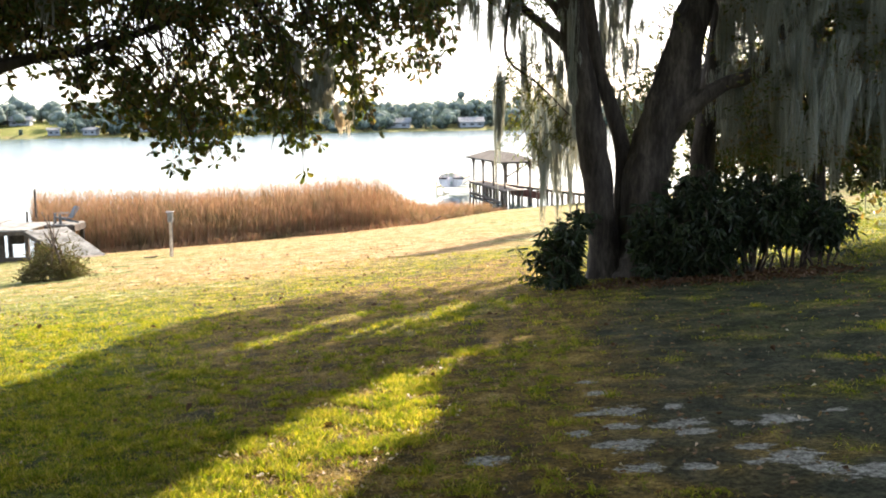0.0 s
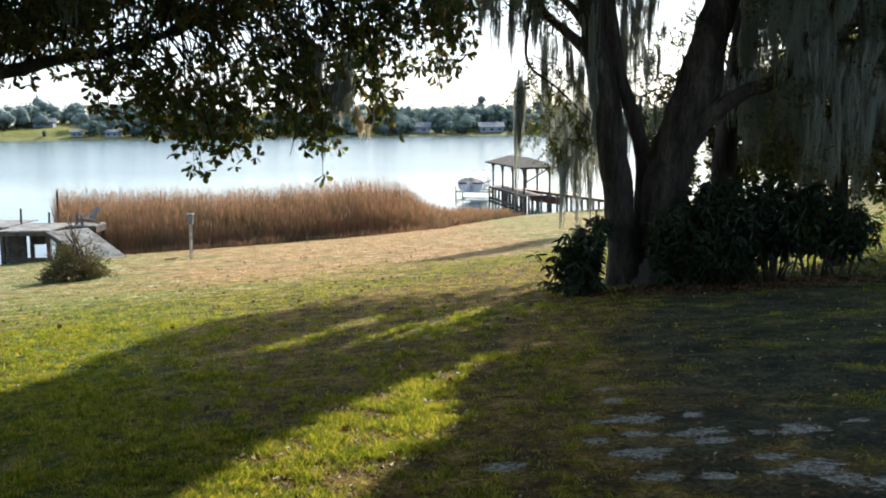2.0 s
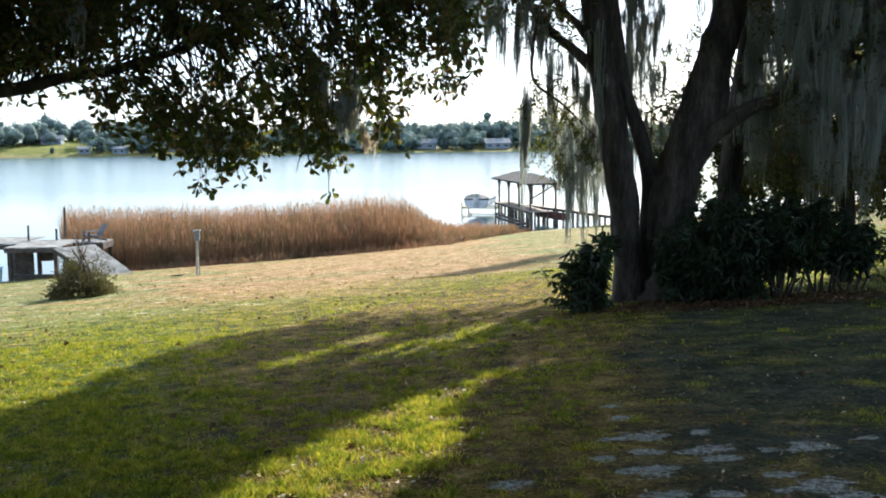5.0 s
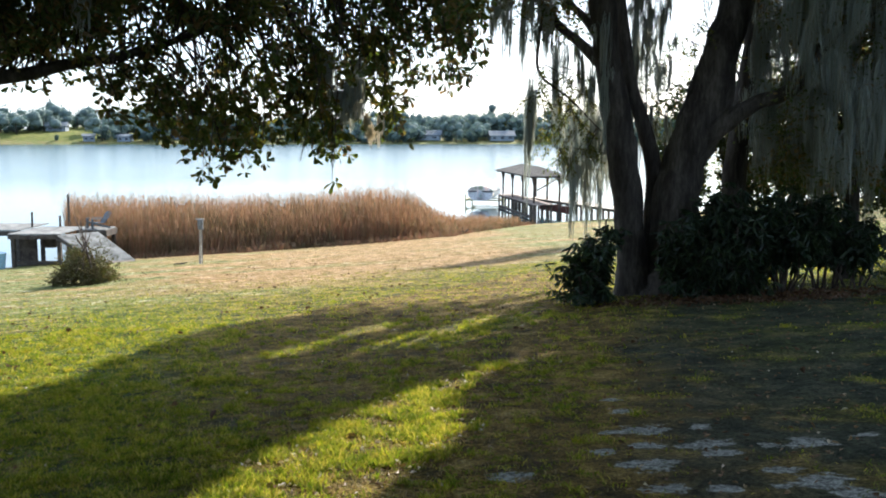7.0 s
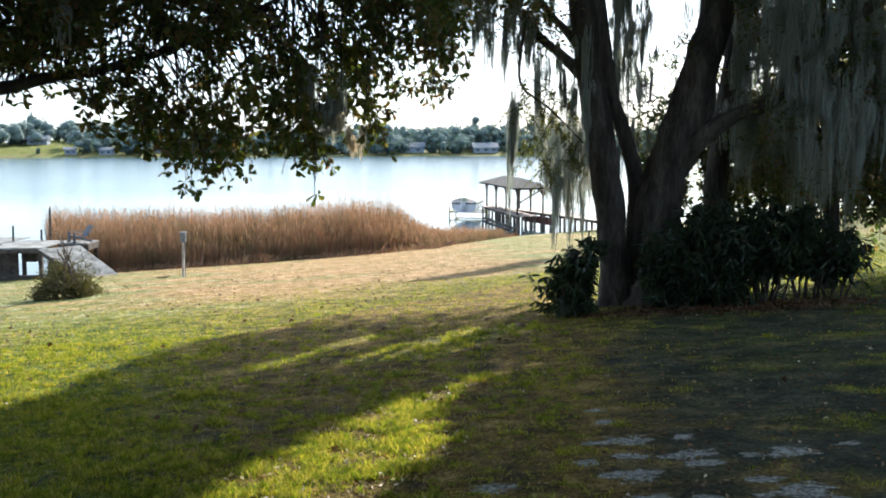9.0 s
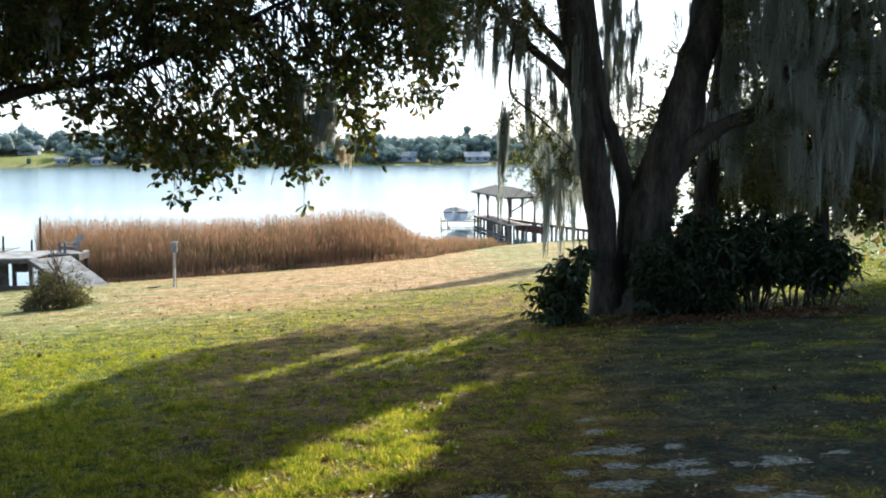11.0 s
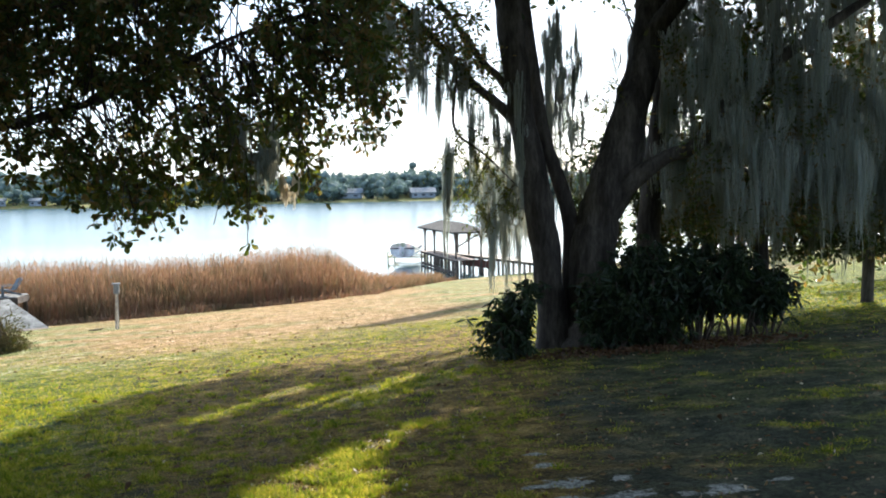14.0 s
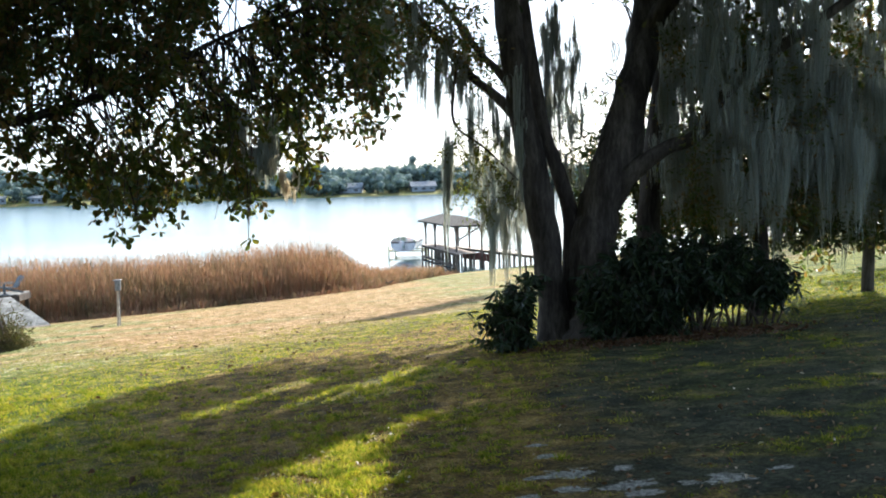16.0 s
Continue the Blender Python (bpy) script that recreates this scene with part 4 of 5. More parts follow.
# hidden tree, added to cast the long shadow streak on the dry lawn
back_tree(13.3, 46.0, 15, 2.2, 48, 4000, 0.16, 0.78, ((8.9, 42.3, 11.5), (13.6, 49.6, 12.2)))
back_tree(9.95, 18.6, 6.5, 2.4, 41, 9000, 0.10, 0.28)
back_tree(6.63, 15.9, 5.5, 1.8, 42, 2600, 0.11, 0.5)
back_tree(15.6, 26, 8, 3.2, 43, 5000, 0.16)
back_tree(23.5, 50, 9, 4.0, 44, 5000, 0.2)
back_tree(13.5, 44, 9, 4.0, 45, 5000, 0.2)
back_tree(20.5, 52, 10, 4.5, 46, 5000, 0.2)
back_tree(27, 60, 10, 4.5, 47, 5000, 0.2)

# ---- reeds along the shore ----


def reed_bed():
    r = np.random.default_rng(7)
    front = [(-20, 42.6), (-13.6, 42.4), (-9.3, 41.9), (-5.9, 43.2), (-2.2, 44.3), (0.4, 46.6), (3, 54), (5.4, 59.7)]
    tops = [(-20, -1.32), (-14, -1.36), (-8, -1.28), (-4, -1.0), (-2.1, -1.05), (-1.3, -1.45), (-0.6, -2.15), (0.3, -2.7), (1.9, -3.0), (5, -3.6)]
    places, heights = [], []
    while len(places) < 27000:
        x = r.uniform(-19.5, 4.5)
        y0 = interp(x, front)
        deep = 8.5 if x < -1 else max(1.0, 8.5 - (x + 1) * 1.7)
        y = y0 + deep * r.uniform() ** 1.25
        if x < -0.386 * y + 0.25 * noise.noise((y, 0, 0)):
            continue
        z = max(land(x, y), WATER_LEVEL) - 0.05
        near_edge = min(1.0, 0.45 + (y - y0) / 2.2)
        top = interp(x, tops) + 0.3 * noise.noise((x * 0.5, y * 0.5, 1.0))
        h = (top - z) * near_edge * r.uniform(0.66, 1.0)
        if h > 0.1:
            places.append((x, y, z))
            heights.append(h)
    v, f = blades(np.array(places), np.array(heights) / 0.88, 0.009, r, 0.085, 0.16)
    tagged(solid("reeds", v, f, REED), "dense bed of tall dry russet reeds at the water's edge", "reeds", kind="stuff")
    k = r.choice(len(places), 9000)
    p = np.array(places)[k] + np.stack([r.normal(0, 0.08, 9000), r.normal(-0.1, 0.1, 9000), np.array(heights)[k] * r.uniform(0.1, 0.75, 9000)], 1)
    v, f = blades(p, r.uniform(0.3, 0.75, 9000), 0.012, r, 0.55, 0.45)
    tagged(solid("reed_leaves", v, f, REED_LEAF), "dry bent leaves among the reeds", "reeds", kind="stuff")
    k = r.choice(len(places), 5200)
    p = np.array(places)[k] + np.stack([r.normal(0, 0.05, 5200), r.normal(0, 0.05, 5200), np.array(heights)[k] * r.uniform(0.75, 0.95, 5200)], 1)
    v, f = blades(p, np.full(5200, 0.30), 0.013, r, 0.22, 0.3)
    tagged(solid("reed_plumes", v, f, REED_PLUME), "dry russet seed plumes on top of the reeds", "reeds", kind="stuff")


reed_bed()


def shore_tangle():
    """Low dead stalks and debris where the reeds meet the lawn."""
    r = np.random.default_rng(17)
    front = [(-14, 42.4), (-9.3, 41.9), (-5.9, 43.2), (-2.2, 44.3), (0.4, 46.6), (3, 54), (5.4, 59.7)]
    p, h = [], []
    for _ in range(8000):
        x = r.uniform(-13.5, 5.6)
        y = interp(x, front) + r.normal(-0.2, 0.42) + 0.5 * noise.noise((x * 0.8, 0, 2.0))
        p.append((x, y, max(land(x, y), WATER_LEVEL) - 0.02))
        h.append(r.uniform(0.08, 0.75) * (0.5 + 0.5 * abs(noise.noise((x * 1.2, 5.0, 0)) * 2)))
    v, f = blades(np.array(p), np.array(h), 0.012, r, 0.6, 0.3)
    tagged(solid("dead_stalks", v, f, REED), "tangle of low dead stalks along the edge of the reeds", "reeds", kind="stuff")


shore_tangle()

# ---- boathouse, walkway, boat ----


def boathouse():
    ob = thing("boathouse", (5.9, 62.8, WATER_LEVEL), "open timber boathouse with a low hipped roof over the water", "boathouse", turn=8.8)
    part("deck_beam", box(0.1, 10.9, 0.13, (-0.25, 4.3, 0.9), 0.01), DARK_WOOD, ob)
    part("deck_beam", box(0.1, 10.9, 0.13, (0.85, 4.3, 0.9), 0.01), DARK_WOOD, ob)
    part("low_beam", box(0.1, 9.9, 0.16, (-0.25, 4.8, 0.12), 0.01), DARK_WOOD, ob)
    for i in range(69):
        part("plank", box(1.35, 0.145, 0.04, (0.3, -1.1 + i * 0.158, 0.985), 0), DOCK_WOOD, ob)
    for x in (-0.25, 0.85):
        for i in range(11):
            part("support", beam((x, -0.9 + i * 1.06, -1.2), (x, -0.9 + i * 1.06, 0.95), 0.11, 0.11), POST_WOOD, ob)
    for x in (0.0, 1.7):
        for y in (0.2, 3.3, 6.4, 9.5):
            part("post", beam((x, y, -1.2 if x > 1 else 0.9), (x, y, 2.66), 0.11, 0.11), POST_WOOD, ob)
            for s in (-1, 1):
                part("brace", beam((x, y, 2.1), (x, y + s * 0.5, 2.6), 0.07, 0.07), POST_WOOD, ob)
        part("eave_beam", box(0.12, 10.2, 0.18, (x, 4.85, 2.68), 0.01), DOCK_WOOD, ob)
    part("brace", beam((0, 0.2, 1.7), (1.6, 0.2, 2.6), 0.08, 0.08), POST_WOOD, ob)
    for y in (-0.1, 4.9, 9.8):
        part("tie_beam", box(1.9, 0.1, 0.14, (0.85, y, 2.7), 0.01), DOCK_WOOD, ob)
    o, z0, z1 = 0.42, 2.76, 3.3
    c = [(-o, -0.6), (1.7 + o, -0.6), (1.7 + o, 10.3), (-o, 10.3)]
    v = [(x, y, z0) for x, y in c] + [(0.85, 2.0, z1), (0.85, 7.7, z1)] + [(x, y, z0 - 0.1) for x, y in c]
    f = [(0, 1, 4), (1, 2, 5, 4), (2, 3, 5), (3, 0, 4, 5), (0, 6, 7, 1), (1, 7, 8, 2), (2, 8, 9, 3), (3, 9, 6, 0), (9, 8, 7, 6)]
    solid("roof", v, f, ROOFING, ob)


def walkway():
    a, b = Vector((6.7, 68.6, -3.0)), Vector((10.9, 57.6, -3.0))
    d = (b - a)
    ob = thing("walkway", (a.x, a.y, WATER_LEVEL), "timber walkway on piles from the shore to the boathouse", "walkway", turn=math.degrees(math.atan2(-d.x, d.y)))
    n = d.length
    for x in (-0.6, 0.6):
        part("bearer", box(0.1, n, 0.14, (x, n / 2, 0.91), 0.01), DARK_WOOD, ob)
        for i in range(9):
            part("support", beam((x, 0.4 + i * (n - 0.8) / 8, -1.2), (x, 0.4 + i * (n - 0.8) / 8, 0.95), 0.12, 0.12), DOCK_WOOD, ob)
    for i in range(int(n / 0.158)):
        part("plank", box(1.45, 0.145, 0.04, (0, 0.08 + i * 0.158, 1.01), 0), TAN_WOOD, ob)
    part("side_board", box(0.04, 4.6, 0.5, (0.72, 4.0, 0.55), 0.005), RED_BROWN, ob, "red-brown side boards")


def boat():
    ob = thing("boat", (3.5, 76.5, WATER_LEVEL + 0.38), "small white motorboat under a grey canvas cover, raised on a lift", "boat", turn=-14)

    def loft(rings, name, mat, label=""):
        v, f, n = [], [], len(rings[0])
        for ring in rings:
            v += ring
        for i in range(len(rings) - 1):
            for k in range(n - 1):
                a = i * n + k
                f.append((a, a + 1, a + n + 1, a + n))
        f += [tuple(range(n)), tuple(range((len(rings) - 1) * n, len(rings) * n))[::-1]]
        solid(name, v, f, mat, ob, True, label)

    def width(t):
        return 0.8 * (1 - 0.9 * max(0, (t - 0.45) / 0.55) ** 2.2)

    hull, band, cover = [], [], []
    for i in range(13):
        t = i / 12
        y, w, rise = -2.4 + 4.8 * t, width(t), 0.25 * t ** 3
        hull.append([(-w, y, 0.62 + rise), (-w * 0.93, y, 0.3 + rise), (-w * 0.6, y, 0.08 + rise), (0, y, rise), (w * 0.6, y, 0.08 + rise), (w * 0.93, y, 0.3 + rise), (w, y, 0.62 + rise)])
        band.append([(-w * 1.02, y, 0.73 + rise), (-w * 1.03, y, 0.66 + rise), (w * 1.03, y, 0.66 + rise), (w * 1.02, y, 0.73 + rise)])
        top = 0.35 + 0.35 * math.sin(math.pi * min(1, t * 1.25)) ** 0.7 if t < 0.8 else 0.35 * (1 - t) / 0.2
        cover.append([(w * 1.01 * math.cos(math.pi - math.pi * k / 8), y, 0.72 + rise + (top + 0.02) * math.sin(math.pi * k / 8)) for k in range(9)])
    loft(hull, "hull", GELCOAT)
    loft(band, "rub_rail", BOAT_BAND, "dark band along the gunwale")
    loft(cover, "cover", CANVAS, "grey canvas cover")
    part("outboard_motor", box(0.32, 0.4, 0.6, (0, -2.62, 0.5), 0.08), CANVAS, ob, "pale outboard motor")
    ob.scale = (1.2, 1.2, 1.05)
    lift = thing("boat_lift", (3.5, 76.5, WATER_LEVEL + 0.28), "metal boat lift with cradle beams on posts", "boat lift", turn=-14)
    for x in (-1.35, 1.35):
        part("rail", box(0.1, 3.6, 0.12, (x, 0, 0.14), 0.01), LIFT_METAL, lift)
    for y in (-1.2, 1.2):
        part("cradle", box(3.1, 0.12, 0.1, (0, y, 0.05), 0.01), LIFT_METAL, lift)
        for x in (-1.5, 1.5):
            part("post", beam((x, y, -1.5), (x, y, 0.5), 0.09, 0.09), LIFT_METAL, lift)


boathouse()
walkway()
boat()

# ---- small dock with a ramp ----


def small_dock():
    ob = thing("dock", (-16, 40.6, WATER_LEVEL), "grey weathered timber dock with a ramp down to the lawn", "dock")
    for i in range(14):
        part("plank", box(0.145, 3.2, 0.04, (-1.55 + i * 0.152, 0.3, 1.46), 0.004), GREY_WOOD, ob)
    for i in range(8):
        part("plank", box(0.145, 1.4, 0.04, (0.58 + i * 0.152, 1.2, 1.46), 0.004), GREY_WOOD, ob)
    part("front_board", box(2.1, 0.05, 0.17, (-0.56, -1.32, 1.35), 0.005), DARK_WOOD, ob)
    part("front_board", box(1.2, 0.05, 0.26, (1.11, 0.47, 1.31), 0.005), DARK_WOOD, ob)
    part("end_board", box(0.05, 1.4, 0.26, (1.74, 1.2, 1.31), 0.005), DARK_WOOD, ob)
    for x, y in ((-1.45, -1.2), (0.42, -1.2), (-1.45, 1.7), (0.42, 1.7), (1.65, 0.6), (1.65, 1.75), (1.1, 0.6)):
        part("post", beam((x, y, -0.9), (x, y, 1.42), 0.15, 0.15), DARK_WOOD, ob)
    part("cross_board", box(1.7, 0.05, 0.16, (-0.5, -1.25, 0.3), 0.005), DARK_WOOD, ob)
    part("side_panel", box(0.75, 0.05, 1.3, (-1.1, -0.6, 0.7), 0.005), DARK_WOOD, ob)
    part("side_panel", box(0.5, 0.4, 0.5, (-0.55, 0.3, 1.0), 0.01), DARK_WOOD, ob)
    # the ramp widens a little as it comes down towards the lawn
    a, b, c, d = Vector((0.5, -1.62, 1.46)), Vector((1.7, -0.3, 1.48)), Vector((2.45, -2.2, 0.45)), Vector((3.6, -1.5, 0.45))
    for i in range(16):
        t0, t1 = i / 16, (i + 0.93) / 16
        top = [a.lerp(c, t0), b.lerp(d, t0), b.lerp(d, t1), a.lerp(c, t1)]
        v = top + [q - Vector((0, 0, 0.045)) for q in top]
        solid("ramp_plank", v, [(0, 1, 2, 3), (7, 6, 5, 4), (0, 4, 5, 1), (1, 5, 6, 2), (2, 6, 7, 3), (3, 7, 4, 0)], GREY_WOOD, ob)
    for p, q in ((a, c), (a.lerp(b, 0.5), c.lerp(d, 0.5)), (b, d)):
        part("ramp_stringer", beam(p - Vector((0, 0, 0.11)), q - Vector((0, 0, 0.11)), 0.05, 0.13), DARK_WOOD, ob)
    part("step", box(1.45, 0.42, 0.2, (3.0, -2.08, 0.36), 0.02, (0, 0, 31)), POST_WOOD, ob)
    far = thing("dock_platform", (-20.2, 44.2, WATER_LEVEL - 0.2), "low grey dock platform on the lake", "dock")
    for i in range(22):
        part("plank", box(0.145, 3.2, 0.04, (-1.6 + i * 0.152, 0, 1.5), 0.004), GREY_WOOD, far)
    part("front_board", box(3.3, 0.05, 0.22, (0, -1.6, 1.36), 0.005), DARK_WOOD, far)
    for x in (-1.4, 1.5):
        part("post", beam((x, -1.5, -1.5), (x, -1.5, 1.46), 0.15, 0.15), DARK_WOOD, far)


small_dock()
for x, y, top in ((-16.62, 43.2, -1.15), (-16.75, 42.5, -2.05), (-18.6, 44.0, -2.0)):
    pile = thing("mooring_post", (x, y, WATER_LEVEL), "dark weathered mooring post standing in the shallow water", "post", "mooring posts")
    limb("shaft", [(0, 0, -0.6), (0.01, 0, 0.5 * (top - WATER_LEVEL)), (0.03, 0, top - WATER_LEVEL)], [0.06, 0.055, 0.045], pile, 7, 0.15, 4, DARK_WOOD)


def garden_chair(x, y, z, turn):
    ob = thing("garden_chair", (x, y, z), "slatted wooden garden chair, weathered grey-blue, on the dock", "chair", "chairs on the dock", turn=turn)
    for i in range(5):
        part("back_slat", beam((-0.26 + i * 0.13, 0.3, 0.3), (-0.3 + i * 0.15, 0.62, 0.95 - 0.04 * abs(i - 2)), 0.11, 0.02), CHAIR_PAINT, ob)
        part("seat_slat", box(0.56, 0.1, 0.02, (0, -0.3 + i * 0.13, 0.38 - i * 0.02), 0.003), CHAIR_PAINT, ob)
    for s in (-1, 1):
        part("arm", box(0.12, 0.75, 0.025, (s * 0.36, 0, 0.56), 0.005), CHAIR_PAINT, ob)
        part("front_leg", box(0.05, 0.1, 0.56, (s * 0.32, -0.32, 0.28), 0.004), CHAIR_PAINT, ob)
        part("back_leg", beam((s * 0.3, -0.3, 0.36), (s * 0.3, 0.55, 0.02), 0.04, 0.1), CHAIR_PAINT, ob)
    return ob


garden_chair(-14.85, 41.7, WATER_LEVEL + 1.48, -50).scale = (0.9, 0.9, 0.76)

tub = thing("plastic_tub", (-17.75, 38.6, land(-17.75, 38.6)), "pale blue plastic tub by the dock", "tub")
bm = bmesh.new()
bmesh.ops.create_cone(bm, cap_ends=True, segments=20, radius1=0.26, radius2=0.32, depth=0.62, matrix=pose(0, 0, 0.31))
part("body", bm, BLUE_PLASTIC, tub)
bm = bmesh.new()
bmesh.ops.create_cone(bm, cap_ends=True, segments=20, radius1=0.34, radius2=0.34, depth=0.05, matrix=pose(0, 0, 0.63))
part("rim", bm, BLUE_PLASTIC, tub)


def brush_pile():
    x, y = -9.6, 25.9
    r = np.random.default_rng(9)
    ob = thing("brush_pile", (x, y, land(x, y)), "heap of cut green brush with bare sticks standing in it", "brush pile")
    n = 4200
    a, q = r.uniform(0, 2 * np.pi, n), r.uniform(0, 1, n) ** 0.5
    P = np.stack([np.cos(a) * q * 0.8, np.sin(a) * q * 0.65, (1 - q ** 3) ** 0.7 * (0.74 + 0.25 * np.sin(3 * a + 1)) * r.uniform(0.1, 1.15, n)], 1)
    P = P * (1 + r.normal(0, 0.13, (n, 1)))
    v, f = leaf_cloud(P, unit(P * np.array((1, 1, 0.5)) + 1e-3), 0.12, 0.03, r, 0.1, 0.25, 0.8)
    solid("leaves", v, f, BRUSH_LEAF, ob)
    for i in range(9):
        b = i * 2.4
        foot = (0.34 * math.cos(b), 0.3 * math.sin(b), 0.3)
        top = (0.22 * math.cos(b + 2.8), 0.1 * math.sin(b + 2.8), 1.5 + 0.3 * r.uniform(-1, 1))
        limb("stick", [foot, ((foot[0] + top[0]) / 2 + 0.03, (foot[1] + top[1]) / 2, (foot[2] + top[2]) / 2), top], [0.028, 0.022, 0.012], ob, 5, 0.1, i, POST_WOOD)


brush_pile()

post = thing("service_post", (-8.35, 33.3, land(-8.35, 33.3)), "leaning grey timber post with a small metal box near the top", "post")
part("post", beam((0, 0, -0.2), (0.06, 0, 1.52), 0.085, 0.085), TAN_WOOD, post)
part("box", box(0.18, 0.13, 0.34, (0.07, -0.1, 1.35), 0.02), BOX_GREY, post, "grey metal box")
part("cap", box(0.26, 0.2, 0.03, (0.05, -0.07, 1.53), 0.006), BOX_GREY, post)
limb("conduit", [(0.09, -0.07, 0.0), (0.1, -0.07, 0.6), (0.11, -0.08, 1.2)], [0.015, 0.015, 0.015], post, 6, 0, 0, BOX_GREY)



def driftwood(x, y, length, turn, thick):
    ob = thing("driftwood", (x, y, land(x, y)), "dark weathered branch lying on the dry lawn", "branch", "fallen branches", turn=turn)
    limb("limb", [(-length / 2, 0, 0.04), (-length * 0.1, 0.03, thick * 1.6), (length * 0.25, -0.02, thick * 2.2), (length / 2, 0.04, thick * 4)], [thick * 0.7, thick, thick * 0.9, thick * 0.4], ob, 7, 0.3, 3)
    limb("fork", [(length * 0.05, 0, thick * 1.5), (length * 0.12, 0.05, thick * 4), (length * 0.08, 0.1, thick * 6)], [thick * 0.6, thick * 0.4, thick * 0.15], ob, 6, 0.3, 4)


driftwood(0.87, 47.9, 0.9, 15, 0.06)
driftwood(-9.0, 33.2, 0.45, 5, 0.025)

# ---- the far shore ----


def far_woods():
    """Crowns of many leafy clumps over dark cores, thickest along the ridge."""
    r = np.random.default_rng(3)
    P, T, TF, BV, n = [], [], [], [], 0
    bm = bmesh.new()
    bmesh.ops.create_icosphere(bm, subdivisions=1, radius=1)
    ball, ball_faces = np.array([tuple(v.co) for v in bm.verts]), np.array([[v.index for v in q.verts] for q in bm.faces])
    bm.free()
    while n < 470:
        x = r.uniform(-290, 130)
        low = n >= 400
        back = r.uniform(1, 6) if low else r.uniform() ** 1.2 * 72
        y = 446 + 0.06 * x + back
        if -208 < x < -160 and back < 40 and r.uniform() < 0.9:
            continue
        if back < 16 and min(abs(x - h) for h in (27, -6, -158, -142, -118)) < (7 if x > -140 else 4):
            continue
        z = land(x, y)
        h = r.uniform(2.5, 4.5) if low else r.uniform(8, 12) * (0.7 if back < 10 else 1.0)
        w = h * r.uniform(0.5, 0.8)
        for _ in range(5 if not low else 2):
            c = np.array((x, y, z + h * 0.5)) + r.normal(0, 1, 3) * np.array((w * 0.5, w * 0.42, h * 0.2))
            size = w * r.uniform(0.36, 0.6)
            BV.append(c + ball * (size * 0.72 * (1 + 0.3 * np.sin(ball[:, :1] * 7 + n) * np.cos(ball[:, 2:] * 6 + x))) * np.array((1, 1, 0.85)))
            q = unit(r.normal(0, 1, (70, 3))) * size * r.uniform(0.7, 1.12, (70, 1))
            P.append(c + q)
        v, f = tube([(x, y, z - 0.3), (x, y, z + h * 0.6)], [0.35, 0.15], 5)
        TF += [tuple(i + len(T) for i in k) for k in f]
        T += v
        n += 1
    P = np.concatenate(P)
    a, b = unit(r.normal(0, 1, P.shape)), unit(r.normal(0, 1, P.shape))
    a, b = a * r.uniform(0.25, 0.6, (len(P), 1)), b * r.uniform(0.2, 0.45, (len(P), 1))
    v = np.stack([P - a, P - b, P + a, P + b], 1).reshape(-1, 3)
    tagged(solid("far_woods", v, np.arange(len(v)).reshape(-1, 4), HAZED_LEAF), "leafy crowns of the woods along the far shore", "woods", kind="stuff")
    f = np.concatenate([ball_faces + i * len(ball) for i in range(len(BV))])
    tagged(solid("far_woods", np.concatenate(BV), f, HAZED_CROWN, None, True), "green woods along the far shore, hazed by their colour", "woods", kind="stuff")
    tagged(solid("far_trunks", T, TF, BARK), "trunks of the woods along the far shore", "woods", kind="stuff")


far_woods()


def far_house(x, back, w, d, h, turn, label):
    y = 441 + 0.06 * x + back
    ob = thing("house", (x, y, land(x, y) - 0.2), label, "house", "houses on the far shore", turn=turn)
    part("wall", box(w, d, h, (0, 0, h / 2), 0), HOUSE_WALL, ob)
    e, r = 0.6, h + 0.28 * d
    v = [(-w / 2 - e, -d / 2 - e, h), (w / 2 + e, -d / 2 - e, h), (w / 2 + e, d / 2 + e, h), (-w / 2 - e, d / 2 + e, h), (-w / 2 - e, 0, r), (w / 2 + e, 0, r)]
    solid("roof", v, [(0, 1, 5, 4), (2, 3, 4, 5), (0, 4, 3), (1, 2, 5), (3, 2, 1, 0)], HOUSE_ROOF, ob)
    k = max(2, int(w / 3.5))
    for i in range(k):
        x0 = -w / 2 + (i + 0.5) * w / k
        win = part("window", box(w / k * 0.5, 0.12, h * 0.4, (x0, -d / 2 - 0.03, h * 0.55), 0.02), HOUSE_WALL, ob)
        part("pane", box(w / k * 0.42, 0.06, h * 0.33, (x0, -d / 2 - 0.08, h * 0.55), 0), WINDOW_DARK, win, "dark window pane")


far_house(27, 12, 11, 8, 2.5, 4, "white house with a grey roof by the far shore")
far_house(-6, 14, 10, 8, 2.5, -6, "pale low house among trees by the far shore")
far_house(-185, 42, 9, 7, 2.6, 8, "grey-roofed house on the hillside across the lake")
far_house(-170, 55, 10, 8, 3.4, -10, "pale house high on the hillside across the lake")
far_house(-195, 60, 12, 8, 3.4, 0, "pale house high on the hillside across the lake")
far_house(-158, 7, 5, 4, 2.4, 20, "small white boathouse by the far shore")
far_house(-142, 7, 6, 4, 2.4, -8, "small white shed by the far shore")
far_house(-118, 18, 10, 8, 2.5, 5, "pale low house among trees by the far shore")

# ---- grass and litter ----


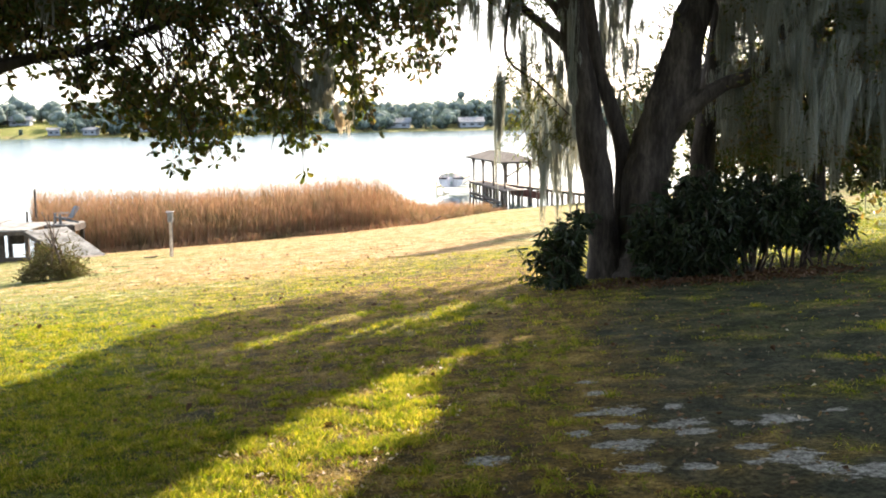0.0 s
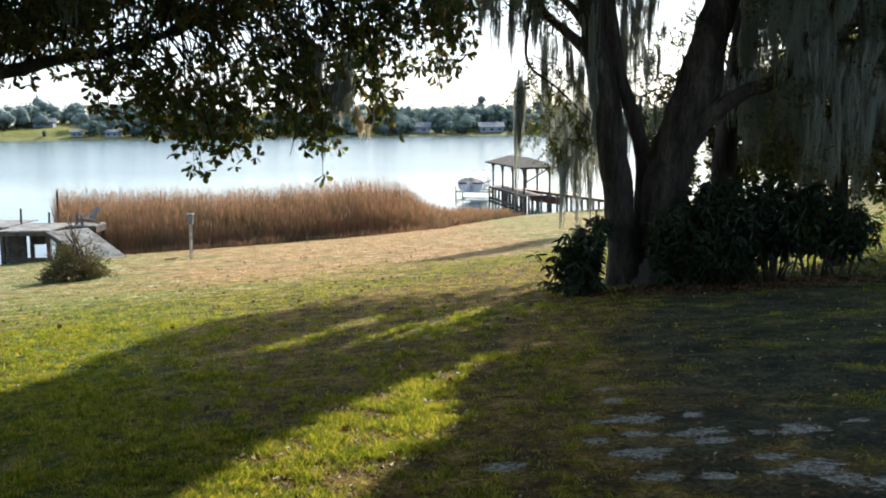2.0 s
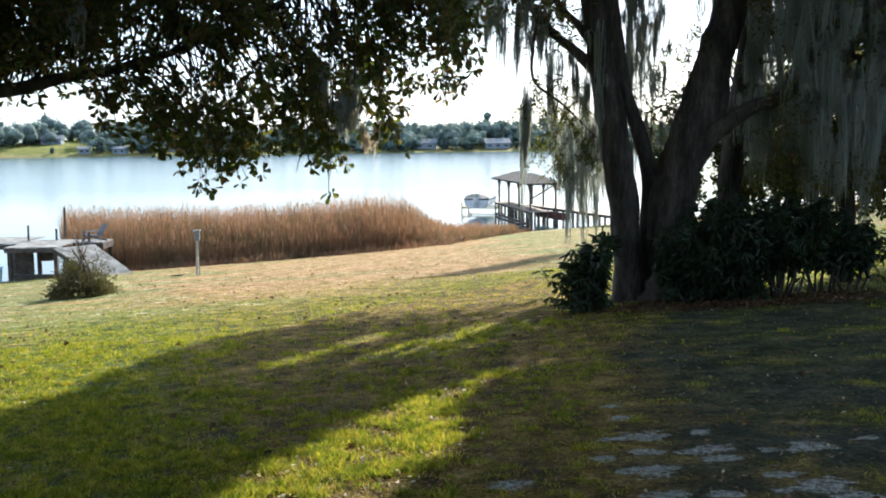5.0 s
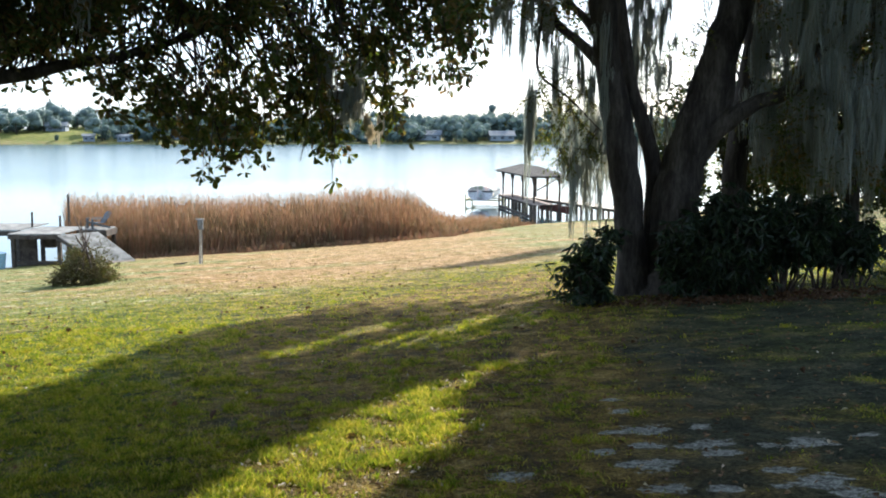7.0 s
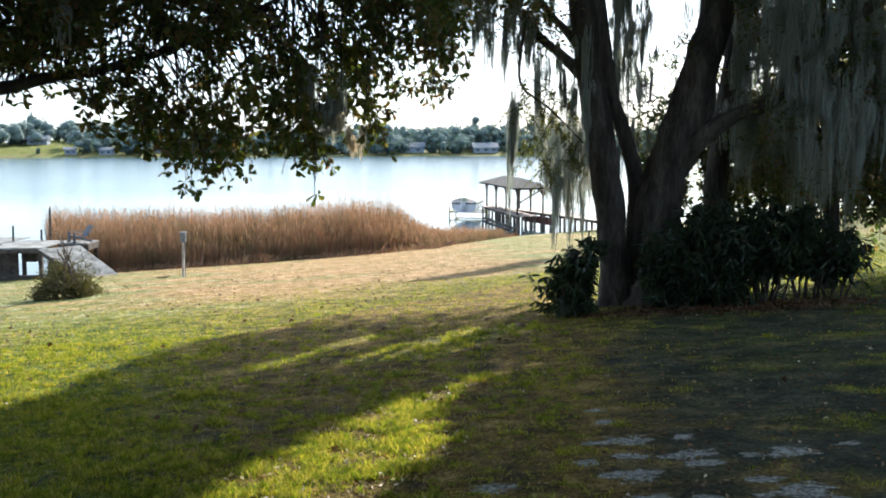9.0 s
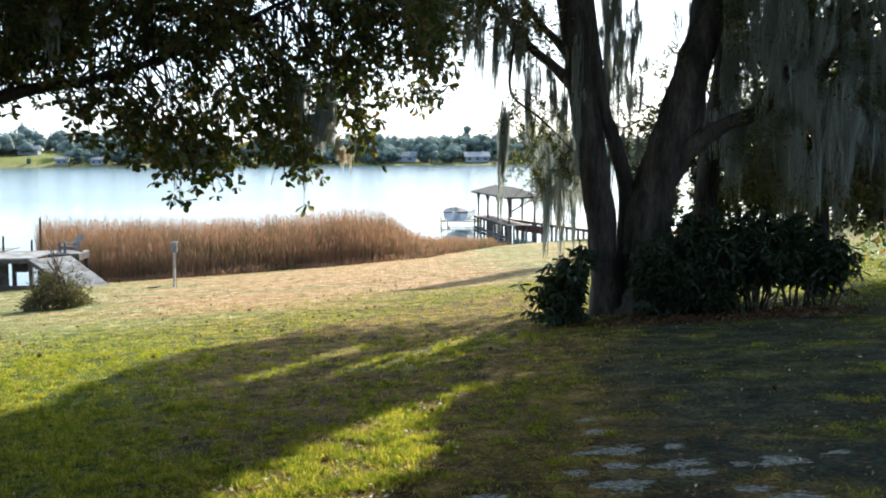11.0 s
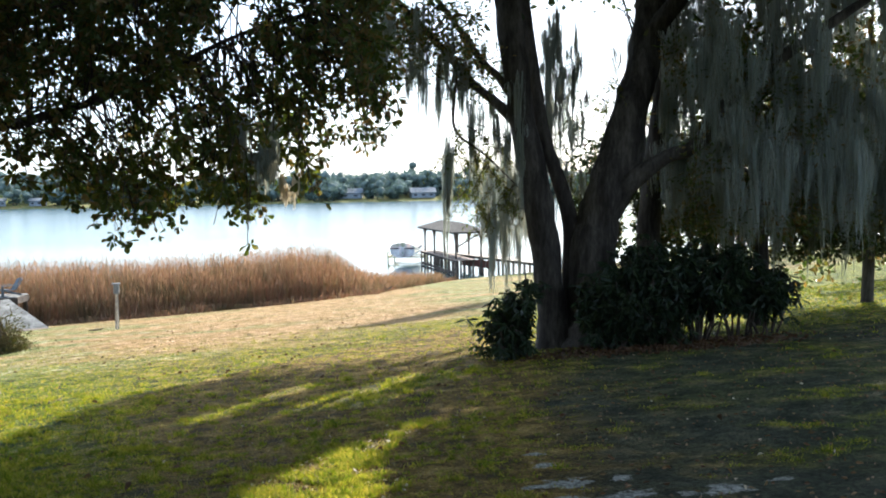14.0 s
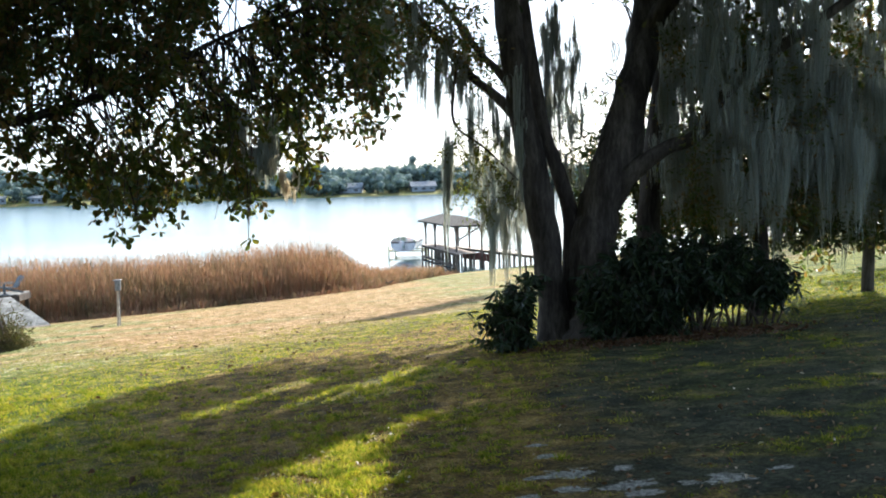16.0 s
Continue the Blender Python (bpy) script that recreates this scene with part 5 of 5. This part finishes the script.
def lawn_cover():
    r = np.random.default_rng(2)

    def scatter(n, near_y, far_y, keep):
        out = []
        while len(out) < n:
            m = 4000
            y = near_y + (far_y - near_y) * r.uniform(0, 1, m) ** 0.8
            x = r.uniform(-0.56, 0.66, m) * y
            for a, b in zip(x, y):
                if r.uniform() < keep(a, b):
                    out.append((a, b, land(a, b) - 0.004))
        return np.array(out[:n])

    def green(x, y):
        clump = 0.42 + 0.4 * noise.noise((x * 1.6, y * 1.6, 5.0)) + 0.8 * noise.noise((x * 5, y * 5, 6.0)) + 0.7 * noise.noise((x * 12, y * 12, 7.0)) - 0.5 * thatch_by_sun(x, y)
        return max(0.0, clump) * (1 - min(1.0, 1.5 * shaded_bareness(x, y))) * (1 - min(1, 1.6 * sandy(x, y))) * (1 - 1.0 * dryness(x, y))

    def dry(x, y):
        return max(0.05, 0.5 + 0.7 * noise.noise((x * 1.1, y * 1.1, 8.0))) * (0.08 + dryness(x, y)) * (1 - sandy(x, y))

    def sunny(x, y):
        return in_sun(x, y) and x > -2.2

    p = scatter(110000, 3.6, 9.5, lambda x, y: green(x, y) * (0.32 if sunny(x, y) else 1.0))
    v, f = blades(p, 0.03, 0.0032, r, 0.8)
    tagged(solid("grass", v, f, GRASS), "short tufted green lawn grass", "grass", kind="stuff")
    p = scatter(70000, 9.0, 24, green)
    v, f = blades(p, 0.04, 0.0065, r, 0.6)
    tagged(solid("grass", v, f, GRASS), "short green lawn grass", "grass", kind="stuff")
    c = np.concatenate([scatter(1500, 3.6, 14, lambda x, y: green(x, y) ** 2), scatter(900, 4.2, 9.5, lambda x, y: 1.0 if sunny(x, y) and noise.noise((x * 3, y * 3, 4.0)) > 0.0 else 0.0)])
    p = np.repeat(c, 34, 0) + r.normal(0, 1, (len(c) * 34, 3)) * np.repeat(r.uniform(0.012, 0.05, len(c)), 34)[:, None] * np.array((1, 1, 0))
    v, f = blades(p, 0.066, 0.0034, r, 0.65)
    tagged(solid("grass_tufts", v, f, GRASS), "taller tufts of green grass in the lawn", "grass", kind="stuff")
    # straw blades crowd the sun patches to add highlights there
    p = scatter(10000, 3.6, 9.5, lambda x, y: (0.9 if in_sun(x, y) and x > -2.2 else 0.25) * max(0.0, 0.5 + noise.noise((x * 6, y * 6, 3.0))) - 0.9 * shaded_bareness(x, y))
    v, f = blades(p, 0.04, 0.003, r, 0.8)
    tagged(solid("dry_grass", v, f, DRY_GRASS), "dry straw-coloured grass among the green, thickest in the sun patches", "grass", kind="stuff")
    p = scatter(20000, 12, 50, dry)
    v, f = blades(p, 0.05, 0.008, r, 0.6)
    tagged(solid("dry_grass", v, f, DRY_GRASS), "dry straw-coloured grass towards the shore", "grass", kind="stuff")

    def litter_keep(x, y):
        return 0.25 + 0.75 * shaded_bareness(x, y)

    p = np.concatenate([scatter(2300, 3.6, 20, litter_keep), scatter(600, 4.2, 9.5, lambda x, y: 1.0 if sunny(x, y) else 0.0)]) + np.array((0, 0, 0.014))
    q = np.concatenate([scatter(420, 6, 30, lambda x, y: max(0.0, 0.4 + noise.noise((x * 0.5, y * 0.5, 2.0))) if x < 2 else 0.1),
                        scatter(1300, 12.6, 16, lambda x, y: max(0.0, 1 - ((x - 4.3) / 2.4) ** 2 - ((y - 13.7) / 0.9) ** 2))]) + np.array((0, 0, 0.02))
    v, f = leaf_cloud(q, r.normal(0, 1, q.shape) * np.array((1, 1, 0.25)), 0.075, 0.045, r, 0, 0.4, 0.2)
    tagged(solid("fallen_leaves", v, f, DARK_LITTER), "curled dark brown fallen leaves on the lawn", "leaves", kind="stuff")
    # bright leaves, nearly all kept to the sun patches near by
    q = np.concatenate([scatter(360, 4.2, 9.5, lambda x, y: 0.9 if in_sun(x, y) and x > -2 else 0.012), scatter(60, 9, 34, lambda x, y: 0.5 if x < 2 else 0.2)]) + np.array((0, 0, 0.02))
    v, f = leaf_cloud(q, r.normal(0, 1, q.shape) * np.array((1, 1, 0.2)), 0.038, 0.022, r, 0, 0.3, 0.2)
    tagged(solid("fallen_leaves", v, f, PALE_SUNLIT_LITTER), "pale curled fallen leaves on the lawn, brightened as sunlit litter", "leaves", kind="stuff")
    d = r.normal(0, 1, p.shape) * np.array((1, 1, 0.15))
    v, f = leaf_cloud(p, d, 0.045, 0.022, r, 0, 0.3, 0.15)
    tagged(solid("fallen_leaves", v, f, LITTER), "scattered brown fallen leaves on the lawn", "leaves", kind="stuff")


lawn_cover()
